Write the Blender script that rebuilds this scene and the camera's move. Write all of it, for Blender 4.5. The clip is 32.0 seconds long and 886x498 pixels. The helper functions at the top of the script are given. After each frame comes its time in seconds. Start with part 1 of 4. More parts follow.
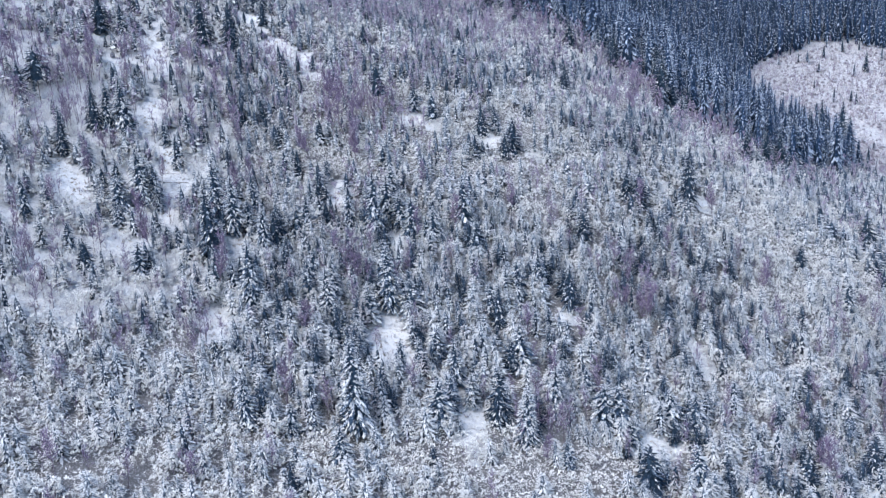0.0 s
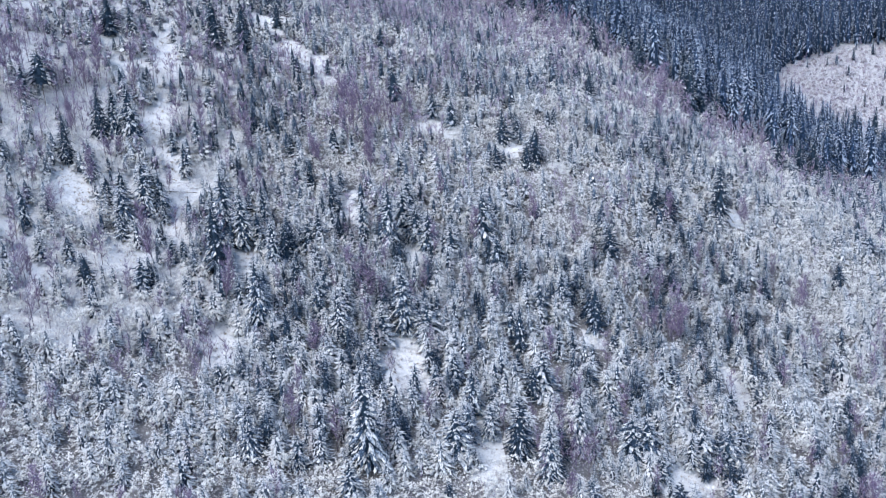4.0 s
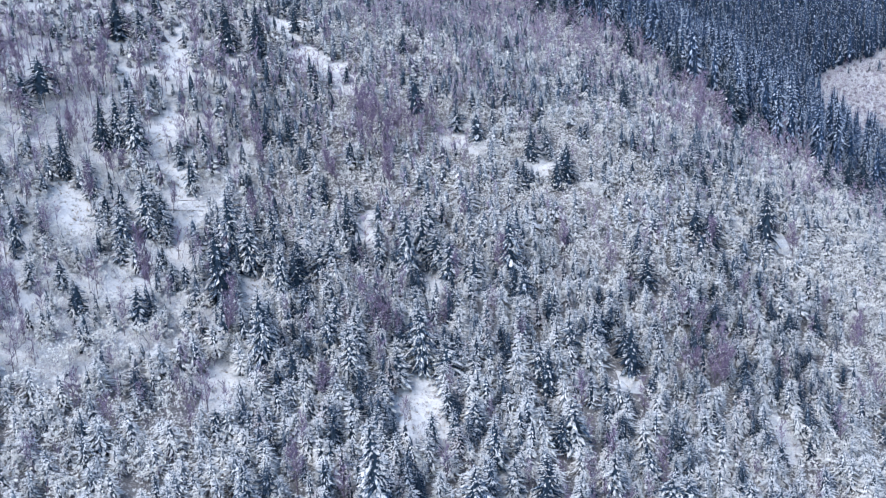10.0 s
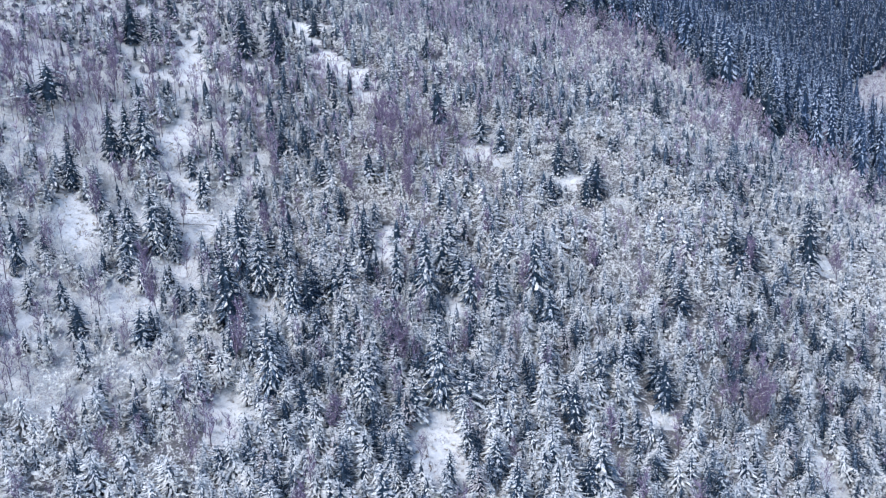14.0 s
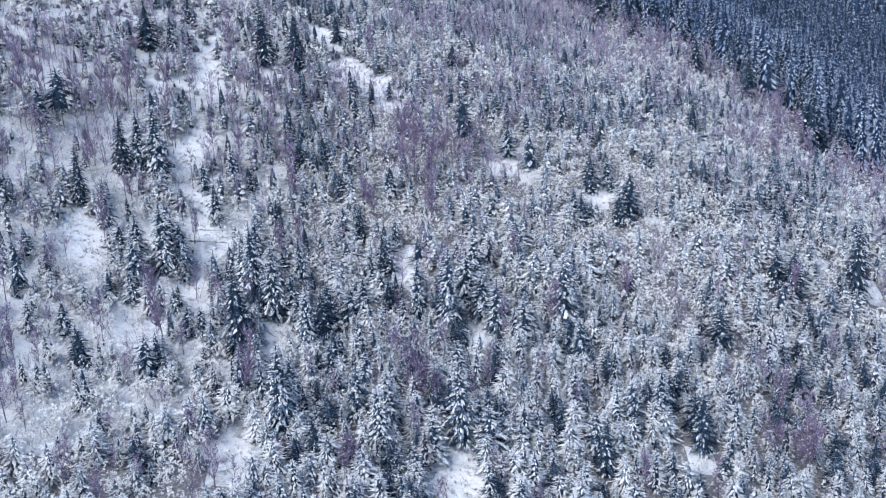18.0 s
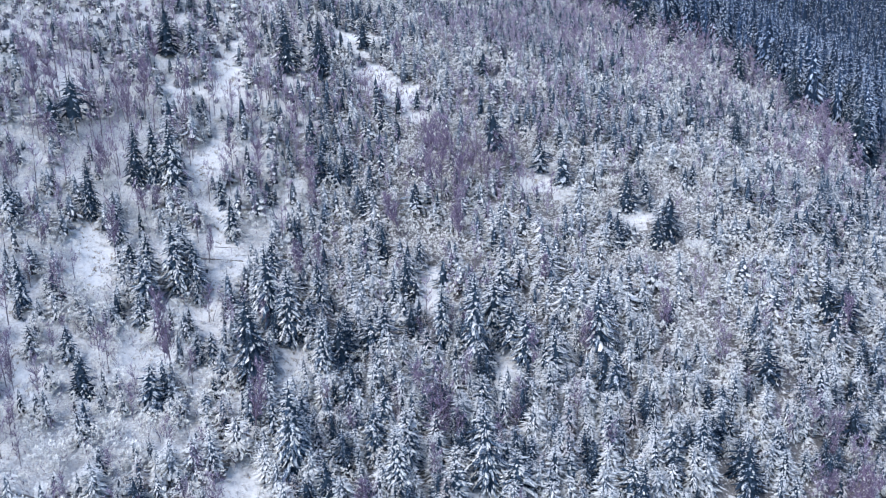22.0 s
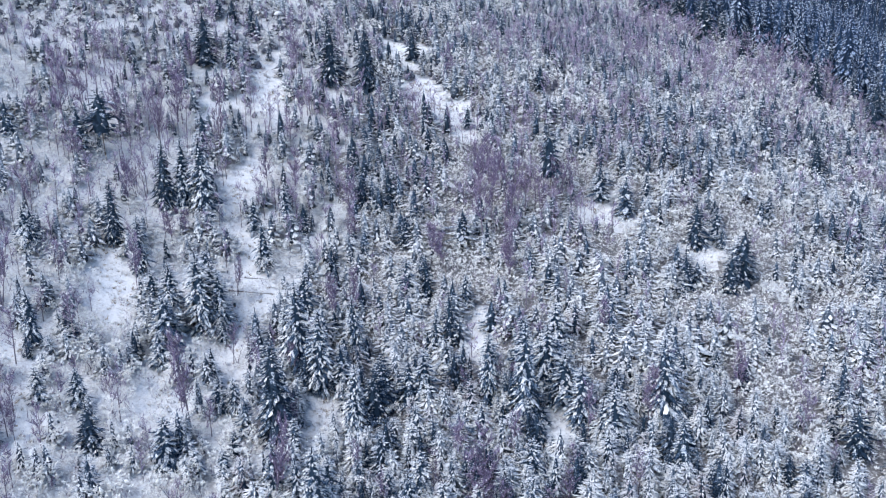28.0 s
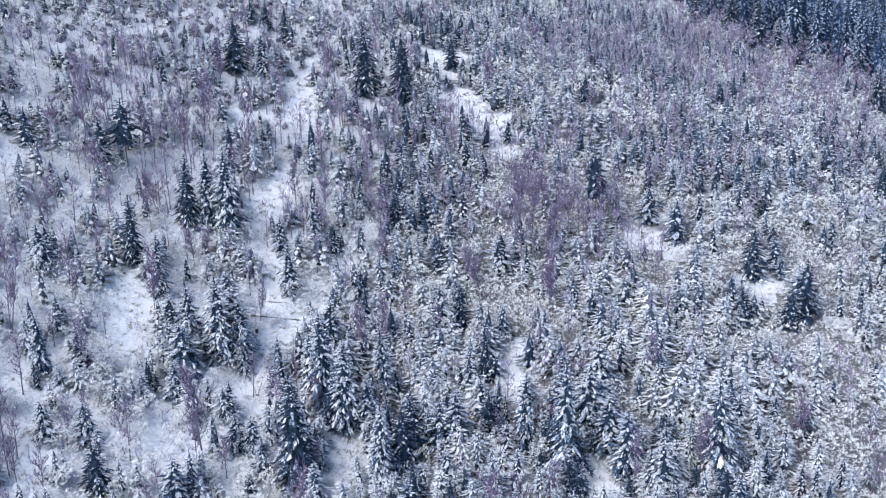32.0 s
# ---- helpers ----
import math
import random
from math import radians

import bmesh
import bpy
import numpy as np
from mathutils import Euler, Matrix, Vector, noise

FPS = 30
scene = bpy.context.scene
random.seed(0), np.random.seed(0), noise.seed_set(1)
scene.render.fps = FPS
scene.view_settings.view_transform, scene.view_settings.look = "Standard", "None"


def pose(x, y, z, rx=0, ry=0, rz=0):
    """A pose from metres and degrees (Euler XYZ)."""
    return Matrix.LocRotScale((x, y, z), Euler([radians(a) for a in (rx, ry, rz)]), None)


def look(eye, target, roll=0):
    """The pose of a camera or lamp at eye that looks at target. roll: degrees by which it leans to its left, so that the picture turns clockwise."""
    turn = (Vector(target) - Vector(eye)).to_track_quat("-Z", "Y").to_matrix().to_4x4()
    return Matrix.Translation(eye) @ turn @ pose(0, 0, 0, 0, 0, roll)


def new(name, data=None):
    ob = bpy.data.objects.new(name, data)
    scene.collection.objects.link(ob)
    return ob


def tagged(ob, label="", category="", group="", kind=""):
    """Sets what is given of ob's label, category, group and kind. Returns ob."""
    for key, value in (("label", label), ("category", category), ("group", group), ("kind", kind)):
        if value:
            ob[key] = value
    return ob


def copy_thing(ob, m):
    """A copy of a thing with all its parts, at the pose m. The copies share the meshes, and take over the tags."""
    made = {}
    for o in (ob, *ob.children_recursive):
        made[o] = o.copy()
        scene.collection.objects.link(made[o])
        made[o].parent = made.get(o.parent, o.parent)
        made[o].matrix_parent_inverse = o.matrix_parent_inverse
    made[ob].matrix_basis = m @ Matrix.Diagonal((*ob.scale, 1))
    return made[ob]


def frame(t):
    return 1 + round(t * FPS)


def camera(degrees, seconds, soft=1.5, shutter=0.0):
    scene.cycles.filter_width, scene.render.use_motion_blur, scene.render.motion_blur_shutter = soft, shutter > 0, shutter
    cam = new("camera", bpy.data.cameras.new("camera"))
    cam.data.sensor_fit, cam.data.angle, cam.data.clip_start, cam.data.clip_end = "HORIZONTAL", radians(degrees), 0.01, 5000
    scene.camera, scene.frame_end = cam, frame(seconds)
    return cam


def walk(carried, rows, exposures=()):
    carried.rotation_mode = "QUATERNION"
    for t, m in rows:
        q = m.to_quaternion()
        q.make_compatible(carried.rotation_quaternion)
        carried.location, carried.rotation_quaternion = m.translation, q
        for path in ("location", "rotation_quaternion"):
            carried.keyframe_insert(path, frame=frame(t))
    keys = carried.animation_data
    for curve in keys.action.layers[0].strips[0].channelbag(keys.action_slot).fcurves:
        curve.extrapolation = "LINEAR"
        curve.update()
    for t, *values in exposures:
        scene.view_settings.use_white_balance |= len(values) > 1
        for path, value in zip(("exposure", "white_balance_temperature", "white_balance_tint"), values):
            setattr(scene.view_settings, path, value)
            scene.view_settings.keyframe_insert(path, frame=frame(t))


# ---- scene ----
cam = camera(50.6, 32.0, soft=1.2)
METRES, EYE, TILT, LEAN, TURN = 120.0, 100.0, -3.266, 8.655, -7.624
ROWS = [
    (0.0, 0.0, 0.0, 0.0, 1.32, -13.37, -5.58),
    (0.5, -0.0006, 0.0153, 0.0016, 1.46, -13.4, -5.61),
    (1.0, -0.0014, 0.0307, 0.0034, 1.61, -13.44, -5.63),
    (1.5, -0.0022, 0.0461, 0.0049, 1.77, -13.46, -5.66),
    (2.0, -0.0028, 0.0613, 0.0066, 1.94, -13.48, -5.69),
    (2.5, -0.0036, 0.0765, 0.0086, 2.1, -13.51, -5.71),
    (3.0, -0.0044, 0.0921, 0.0104, 2.23, -13.53, -5.75),
    (3.5, -0.0048, 0.1074, 0.0125, 2.37, -13.56, -5.78),
    (5.5, -0.0066, 0.169, 0.0204, 2.89, -13.67, -5.88),
    (6.0, -0.0072, 0.1844, 0.0228, 3.0, -13.7, -5.92),
    (6.5, -0.0078, 0.1999, 0.0249, 3.12, -13.73, -5.96),
    (7.0, -0.0081, 0.2154, 0.0271, 3.26, -13.75, -5.98),
    (7.5, -0.0083, 0.2308, 0.0298, 3.4, -13.79, -5.98),
    (8.0, -0.0092, 0.2463, 0.0313, 3.53, -13.8, -6.04),
    (8.5, -0.0098, 0.2616, 0.0333, 3.68, -13.82, -6.07),
    (9.0, -0.0103, 0.277, 0.0356, 3.84, -13.86, -6.1),
    (9.5, -0.0107, 0.2924, 0.0381, 4.01, -13.89, -6.13),
    (10.0, -0.0112, 0.3081, 0.0406, 4.18, -13.92, -6.16),
    (10.5, -0.0122, 0.3233, 0.0425, 4.35, -13.94, -6.2),
    (11.0, -0.0127, 0.3385, 0.0452, 4.54, -13.98, -6.22),
    (11.5, -0.0134, 0.3537, 0.0471, 4.73, -14.0, -6.27),
    (12.0, -0.0144, 0.3691, 0.0496, 4.92, -14.02, -6.31),
    (12.5, -0.0152, 0.3844, 0.0525, 5.11, -14.07, -6.34),
    (13.0, -0.0165, 0.3998, 0.0543, 5.31, -14.09, -6.39),
    (13.5, -0.017, 0.415, 0.0568, 5.54, -14.13, -6.41),
    (14.0, -0.0181, 0.4307, 0.0593, 5.76, -14.19, -6.45),
    (14.5, -0.0194, 0.4458, 0.0617, 5.97, -14.22, -6.49),
    (16.5, -0.0251, 0.5065, 0.0709, 6.79, -14.32, -6.61),
    (17.0, -0.0263, 0.522, 0.0733, 7.01, -14.34, -6.66),
    (17.5, -0.0277, 0.5374, 0.0756, 7.23, -14.38, -6.69),
    (18.0, -0.0294, 0.5526, 0.0781, 7.43, -14.41, -6.72),
    (18.5, -0.0305, 0.5679, 0.0802, 7.65, -14.45, -6.76),
    (19.0, -0.0323, 0.5833, 0.0823, 7.86, -14.47, -6.81),
    (19.5, -0.0337, 0.5982, 0.0856, 8.09, -14.52, -6.83),
    (20.0, -0.0357, 0.6137, 0.087, 8.33, -14.54, -6.88),
    (20.5, -0.0373, 0.629, 0.0895, 8.59, -14.58, -6.91),
    (21.0, -0.0397, 0.6443, 0.0908, 8.84, -14.59, -6.98),
    (21.5, -0.0411, 0.6597, 0.0936, 9.12, -14.65, -7.02),
    (22.0, -0.0434, 0.6749, 0.0962, 9.38, -14.69, -7.05),
    (22.5, -0.0454, 0.6902, 0.0979, 9.65, -14.71, -7.09),
    (23.0, -0.0479, 0.7056, 0.1001, 9.92, -14.75, -7.15),
    (23.5, -0.0501, 0.7211, 0.1025, 10.2, -14.79, -7.18),
    (24.0, -0.0528, 0.7365, 0.1048, 10.48, -14.83, -7.23),
    (24.5, -0.0553, 0.752, 0.1072, 10.77, -14.87, -7.27),
    (25.0, -0.0578, 0.7674, 0.1096, 11.06, -14.91, -7.32),
    (25.5, -0.0605, 0.7827, 0.112, 11.34, -14.95, -7.36),
    (27.5, -0.0718, 0.8436, 0.1202, 12.45, -15.1, -7.54),
    (28.0, -0.0754, 0.8592, 0.122, 12.73, -15.14, -7.6),
    (28.5, -0.0782, 0.8747, 0.1242, 13.05, -15.19, -7.65),
    (29.0, -0.0816, 0.89, 0.1263, 13.37, -15.24, -7.69),
    (29.5, -0.0848, 0.9055, 0.1285, 13.68, -15.29, -7.74),
    (30.0, -0.0883, 0.9208, 0.131, 14.0, -15.34, -7.78),
    (30.5, -0.0916, 0.9363, 0.133, 14.32, -15.39, -7.83),
    (31.0, -0.0955, 0.9516, 0.1353, 14.63, -15.44, -7.88),
    (31.5, -0.099, 0.9669, 0.1374, 14.95, -15.49, -7.93),
    (32.0, -0.1028, 0.9823, 0.1393, 15.27, -15.54, -7.97),
]
walk(cam, [(t, pose(0, 0, EYE, TILT, LEAN, TURN) @ pose(METRES * x, METRES * y, METRES * z, 90 + pitch, roll, yaw)) for t, x, y, z, yaw, pitch, roll in ROWS],
     [(0.0, 1.16, 6550.0, 9.5), (32.0, 1.16, 6550.0, 9.5)])

# ---- daylight: a bright overcast winter sky ----
SUN_EL, SUN_AZ = 50.0, 235.0          # degrees; azimuth clockwise from +y
world = bpy.data.worlds.new("overcast_sky")
scene.world = world
world.use_nodes = True
wn, wl = world.node_tree.nodes, world.node_tree.links
wn.clear()
sky = wn.new("ShaderNodeTexSky")
sky.sky_type, sky.sun_disc = "NISHITA", False
sky.sun_elevation, sky.sun_rotation = radians(SUN_EL), radians(SUN_AZ)
sky.air_density, sky.dust_density, sky.ozone_density = 1.0, 0.3, 3.0
wbg = wn.new("ShaderNodeBackground")
wbg.inputs["Strength"].default_value = 0.15
wout = wn.new("ShaderNodeOutputWorld")
wl.new(sky.outputs[0], wbg.inputs["Color"])
wl.new(wbg.outputs[0], wout.inputs["Surface"])

sun = new("sun", bpy.data.lights.new("sun", "SUN"))
sun.data.energy, sun.data.angle, sun.data.color = 2.7, radians(60), (0.98, 0.97, 0.955)
_a, _e = radians(SUN_AZ), radians(SUN_EL)
sun.matrix_world = look(Vector((math.sin(_a) * math.cos(_e), math.cos(_a) * math.cos(_e), math.sin(_e))) * 300, (0, 0, 0))


# ---- materials ----
def mat(name, rough=0.6):
    m = bpy.data.materials.new(name)
    m.use_nodes = True
    b = m.node_tree.nodes["Principled BSDF"]
    b.inputs["Roughness"].default_value = rough
    b.inputs["Specular IOR Level"].default_value = 0.2
    return m, m.node_tree.nodes, m.node_tree.links, b


def ramp(nodes, stops):
    r = nodes.new("ShaderNodeValToRGB")
    while len(r.color_ramp.elements) < len(stops):
        r.color_ramp.elements.new(0.5)
    for el, (p, c) in zip(r.color_ramp.elements, stops):
        el.position, el.color = p, (*c, 1)
    return r


def noise_node(nodes, links, scale, detail=4.0, rough=0.6):
    g = nodes.new("ShaderNodeNewGeometry")
    n = nodes.new("ShaderNodeTexNoise")
    n.inputs["Scale"].default_value, n.inputs["Detail"].default_value, n.inputs["Roughness"].default_value = scale, detail, rough
    links.new(g.outputs["Position"], n.inputs["Vector"])
    return n


def varied(name, stops, rough, scale=1.2, strength=0.35, dist=0.05):
    """A material whose colour runs through stops from clump to clump, with a grain over it and a fine relief."""
    m, n, l, b = mat(name, rough)
    geo = n.new("ShaderNodeNewGeometry")
    fine = noise_node(n, l, scale)
    mixed = n.new("ShaderNodeMath")
    mixed.operation = "MULTIPLY_ADD"
    mixed.inputs[1].default_value = 0.6
    half = n.new("ShaderNodeMath")
    half.operation = "MULTIPLY"
    half.inputs[1].default_value = 0.4
    l.new(fine.outputs["Fac"], half.inputs[0])
    l.new(geo.outputs["Random Per Island"], mixed.inputs[0])
    l.new(half.outputs[0], mixed.inputs[2])
    r = ramp(n, stops)
    l.new(mixed.outputs[0], r.inputs[0])
    l.new(r.outputs[0], b.inputs["Base Color"])
    bump = n.new("ShaderNodeBump")
    bump.inputs["Strength"].default_value, bump.inputs["Distance"].default_value = strength, dist
    l.new(fine.outputs["Fac"], bump.inputs["Height"])
    l.new(bump.outputs[0], b.inputs["Normal"])
    return m


NEEDLE = varied("spruce_needles", [(0.1, (0.009, 0.021, 0.044)), (0.5, (0.016, 0.034, 0.060)), (0.9, (0.032, 0.056, 0.078))], 0.65, 3.0)
TREE_SNOW = varied("snow_on_branches", [(0.1, (0.40, 0.41, 0.43)), (0.6, (0.50, 0.507, 0.517)), (0.95, (0.58, 0.583, 0.59))], 0.75, 4.0)


def mottled(name, dark, light, cut, scale, lie=0.22, spread=0.05, top=(0.82, 0.83, 0.84), each=0.10):
    """Foliage or twigs with snow lying on it in patches, more on what faces up."""
    m, n, l, b = mat(name, 0.75)
    geo = n.new("ShaderNodeNewGeometry")
    fine = noise_node(n, l, scale, 6, 0.72)
    axis = n.new("ShaderNodeSeparateXYZ")
    l.new(geo.outputs["Normal"], axis.inputs[0])
    up = n.new("ShaderNodeMath")
    up.operation = "MULTIPLY_ADD"
    up.inputs[1].default_value = lie
    l.new(axis.outputs["Z"], up.inputs[0])
    l.new(fine.outputs["Fac"], up.inputs[2])
    vary = n.new("ShaderNodeMath")
    vary.operation = "MULTIPLY_ADD"
    vary.inputs[1].default_value = each
    l.new(geo.outputs["Random Per Island"], vary.inputs[0])
    l.new(up.outputs[0], vary.inputs[2])
    r = ramp(n, [(cut - 0.12, dark), (cut, tuple(2.6 * c for c in dark)), (cut + spread, light), (cut + 0.3, top)])
    l.new(vary.outputs[0], r.inputs[0])
    l.new(r.outputs[0], b.inputs["Base Color"])
    bump = n.new("ShaderNodeBump")
    bump.inputs["Strength"].default_value, bump.inputs["Distance"].default_value = 0.2, 0.06
    l.new(fine.outputs["Fac"], bump.inputs["Height"])
    l.new(bump.outputs[0], b.inputs["Normal"])
    return m


HEAVY_BOUGHS = mottled("laden_boughs", (0.020, 0.032, 0.050), (0.52, 0.53, 0.55), 0.57, 3.4, lie=0.16, spread=0.08, top=(0.56, 0.565, 0.575), each=0.14)
SNOWY_BOUGHS = mottled("snowy_boughs", (0.012, 0.023, 0.042), (0.47, 0.49, 0.52), 0.67, 3.4, lie=0.18, spread=0.08, top=(0.58, 0.59, 0.60), each=0.18)
LADEN_BOUGHS = mottled("half_laden_boughs", (0.010, 0.022, 0.042), (0.44, 0.47, 0.51), 0.765, 3.4, lie=0.20, spread=0.08, top=(0.57, 0.58, 0.60), each=0.18)
DARK_BOUGHS = mottled("dark_boughs", (0.006, 0.015, 0.030), (0.38, 0.42, 0.48), 0.845, 3.4, lie=0.20, spread=0.07, top=(0.58, 0.60, 0.62), each=0.18)
BROWN_BOUGHS = mottled("brownish_boughs", (0.034, 0.027, 0.034), (0.40, 0.40, 0.43), 0.70, 2.8, lie=0.20, spread=0.10, top=(0.56, 0.56, 0.58), each=0.18)
SOFT_HEAVY = mottled("laden_young_boughs", (0.055, 0.062, 0.078), (0.47, 0.48, 0.50), 0.55, 2.2, lie=0.14, spread=0.12, top=(0.64, 0.645, 0.65), each=0.12)
SOFT_SNOWY = mottled("snowy_young_boughs", (0.028, 0.038, 0.054), (0.42, 0.435, 0.46), 0.60, 2.2, lie=0.16, spread=0.12, top=(0.60, 0.61, 0.62), each=0.14)
SOFT_DARK = mottled("dusted_boughs", (0.014, 0.026, 0.044), (0.36, 0.385, 0.43), 0.70, 2.2, lie=0.18, spread=0.12, top=(0.54, 0.555, 0.58), each=0.16)
# old forest: distance haze is painted in as a bluish tint of needles and snow
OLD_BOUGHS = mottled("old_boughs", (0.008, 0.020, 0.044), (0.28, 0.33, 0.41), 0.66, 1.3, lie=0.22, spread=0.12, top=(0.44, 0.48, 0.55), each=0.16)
OLD_HAZED = mottled("old_hazed_boughs", (0.016, 0.030, 0.054), (0.24, 0.28, 0.35), 0.57, 0.9, lie=0.22, spread=0.2, top=(0.38, 0.42, 0.49), each=0.12)
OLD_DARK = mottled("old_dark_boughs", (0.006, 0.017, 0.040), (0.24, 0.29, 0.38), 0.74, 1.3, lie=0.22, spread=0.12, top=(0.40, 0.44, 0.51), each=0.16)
FROST = varied("frosted_sprays", [(0.08, (0.30, 0.295, 0.31)), (0.20, (0.47, 0.467, 0.475)), (0.45, (0.55, 0.55, 0.547)), (0.9, (0.575, 0.575, 0.57))], 0.8, 3.5)
FROST_LUMP = mottled("frosted_thicket", (0.030, 0.032, 0.046), (0.34, 0.335, 0.35), 0.56, 4.0, lie=0.06, spread=0.10, top=(0.50, 0.50, 0.50), each=0.04)
KNOLL_BRUSH = varied("knoll_brush", [(0.1, (0.08, 0.068, 0.088)), (0.5, (0.27, 0.25, 0.28)), (0.9, (0.47, 0.46, 0.48))], 0.8, 1.5)
BARK = varied("spruce_bark", [(0.1, (0.05, 0.04, 0.04)), (0.9, (0.13, 0.10, 0.09))], 0.85, 6.0)
BIRCH_BARK = varied("birch_bark", [(0.1, (0.06, 0.050, 0.070)), (0.9, (0.20, 0.17, 0.21))], 0.8, 5.0)
TWIG = varied("bare_twigs", [(0.1, (0.055, 0.043, 0.076)), (0.5, (0.145, 0.112, 0.182)), (0.9, (0.28, 0.228, 0.335))], 0.8, 2.0)
LILAC_TWIG = varied("lilac_twigs", [(0.1, (0.10, 0.078, 0.125)), (0.5, (0.215, 0.172, 0.26)), (0.9, (0.38, 0.33, 0.43))], 0.8, 2.0)
FROST_TWIG = varied("frosted_twigs", [(0.1, (0.14, 0.13, 0.15)), (0.5, (0.36, 0.352, 0.37)), (0.9, (0.62, 0.615, 0.63))], 0.8, 2.0)
DRY_GRASS = varied("dry_grass", [(0.1, (0.16, 0.12, 0.09)), (0.9, (0.36, 0.30, 0.22))], 0.9, 3.0)


def snow_ground(name, spread):
    """Snow with dry grass and brushwood showing; spread: how much of it the brushwood takes, and how much darker its
    colour is.
    """
    m, n, l, b = mat(name, 0.75)
    big, mid, fine = noise_node(n, l, 0.09, 5), noise_node(n, l, 0.8, 6, 0.7), noise_node(n, l, 5.0, 3)
    white = ramp(n, [(0.3, (0.44, 0.455, 0.485)), (0.5, (0.56, 0.57, 0.595)), (0.75, (0.68, 0.685, 0.70))])
    l.new(mid.outputs["Fac"], white.inputs[0])
    grass = ramp(n, [(0.50, (0, 0, 0)), (0.72, (1, 1, 1))])
    l.new(mid.outputs["Fac"], grass.inputs[0])
    patch = ramp(n, [(0.42, (0, 0, 0)), (0.62, (0.55, 0.55, 0.55))])
    l.new(big.outputs["Fac"], patch.inputs[0])
    cover = n.new("ShaderNodeMath")
    cover.operation = "MULTIPLY"
    l.new(grass.outputs[0], cover.inputs[0])
    l.new(patch.outputs[0], cover.inputs[1])
    mix = n.new("ShaderNodeMix")
    mix.data_type = "RGBA"
    l.new(cover.outputs[0], mix.inputs["Factor"])
    l.new(white.outputs[0], mix.inputs["A"])
    mix.inputs["B"].default_value = (0.40, 0.35, 0.31, 1)
    stalks = noise_node(n, l, 1.9, 7, 0.75)
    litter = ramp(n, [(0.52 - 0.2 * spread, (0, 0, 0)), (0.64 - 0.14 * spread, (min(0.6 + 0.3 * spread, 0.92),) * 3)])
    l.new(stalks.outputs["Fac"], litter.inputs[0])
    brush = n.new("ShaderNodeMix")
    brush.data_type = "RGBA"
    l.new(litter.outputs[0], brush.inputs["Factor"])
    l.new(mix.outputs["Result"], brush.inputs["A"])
    # the brushwood colour drops to about a third at the dense woods' spread
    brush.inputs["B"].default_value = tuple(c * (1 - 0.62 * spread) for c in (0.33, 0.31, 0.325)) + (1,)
    l.new(brush.outputs["Result"], b.inputs["Base Color"])
    bump = n.new("ShaderNodeBump")
    bump.inputs["Strength"].default_value, bump.inputs["Distance"].default_value = 0.6, 0.35
    l.new(mid.outputs["Fac"], bump.inputs["Height"])
    bump2 = n.new("ShaderNodeBump")
    bump2.inputs["Strength"].default_value, bump2.inputs["Distance"].default_value = 0.4, 0.06
    l.new(fine.outputs["Fac"], bump2.inputs["Height"])
    l.new(bump.outputs[0], bump2.inputs["Normal"])
    l.new(bump2.outputs[0], b.inputs["Normal"])
    return m


SNOW = snow_ground("snow_cover", 0.0)
LIGHT_FLOOR = snow_ground("snow_with_brushwood", 0.3)
KNOLL_FLOOR = snow_ground("brushy_knoll", 0.62)
FLOOR = snow_ground("dark_brushy_floor", 1.1)

# ---- the mountainside ----
SLOPE = (21.55, -64.26, 55.51, 9.93, -10.35, 1.03)
HUMPS = (
    (120, 330, 70, 23.43),
    (330, 720, 110, -27.16),
    (270, 540, 90, -23.77),
    (20, 400, 70, 18.88),
    (-70, 300, 60, -9.70),
    (150, 520, 80, 29.10),
    (0, 230, 50, 4.35),
    (60, 270, 50, 7.85),
    (-100, 400, 80, 0.27),
    (600, 1150, 200, 54.25),
)


def height(x, y):
    """The ground's height: a steep slope with spurs, a gully and a far knoll, going on level beyond the hills."""
    x, y = np.clip(x, -520.0, 760.0), np.clip(y, -160.0, 1250.0)
    u, v = x / 200.0, (y - 300.0) / 200.0
    z = SLOPE[0] + SLOPE[1] * u + SLOPE[2] * v + SLOPE[3] * u * u + SLOPE[4] * u * v + SLOPE[5] * v * v
    for cx, cy, s, h in HUMPS:
        z = z + h * np.exp(-((x - cx) ** 2 + (y - cy) ** 2) / (2 * s * s))
    return z


def rough_height(x, y):
    return (height(x, y) + 0.35 * np.sin(x * 0.41 + 1.3 * np.sin(y * 0.23)) * np.sin(y * 0.37 + 0.9 * np.sin(x * 0.19))
            + 0.16 * np.sin(x * 1.13 + y * 0.71) * np.sin(y * 1.31 - x * 0.53))


def mesh_of(name, v, f, mats, idx=None, smooth=False):
    me = bpy.data.meshes.new(name)
    v, f = np.asarray(v, np.float32), np.asarray(f, np.int32)
    k = f.shape[1]
    me.vertices.add(len(v))
    me.vertices.foreach_set("co", v.ravel())
    me.loops.add(f.size)
    me.loops.foreach_set("vertex_index", f.ravel())
    me.polygons.add(len(f))
    me.polygons.foreach_set("loop_start", np.arange(0, f.size, k, dtype=np.int32))
    me.polygons.foreach_set("loop_total", np.full(len(f), k, np.int32))
    for m in mats:
        me.materials.append(m)
    if idx is not None:
        me.polygons.foreach_set("material_index", np.asarray(idx, np.int32))
    if smooth:
        me.polygons.foreach_set("use_smooth", np.ones(len(f), bool))
    me.update(calc_edges=True)
    me.validate()
    return me


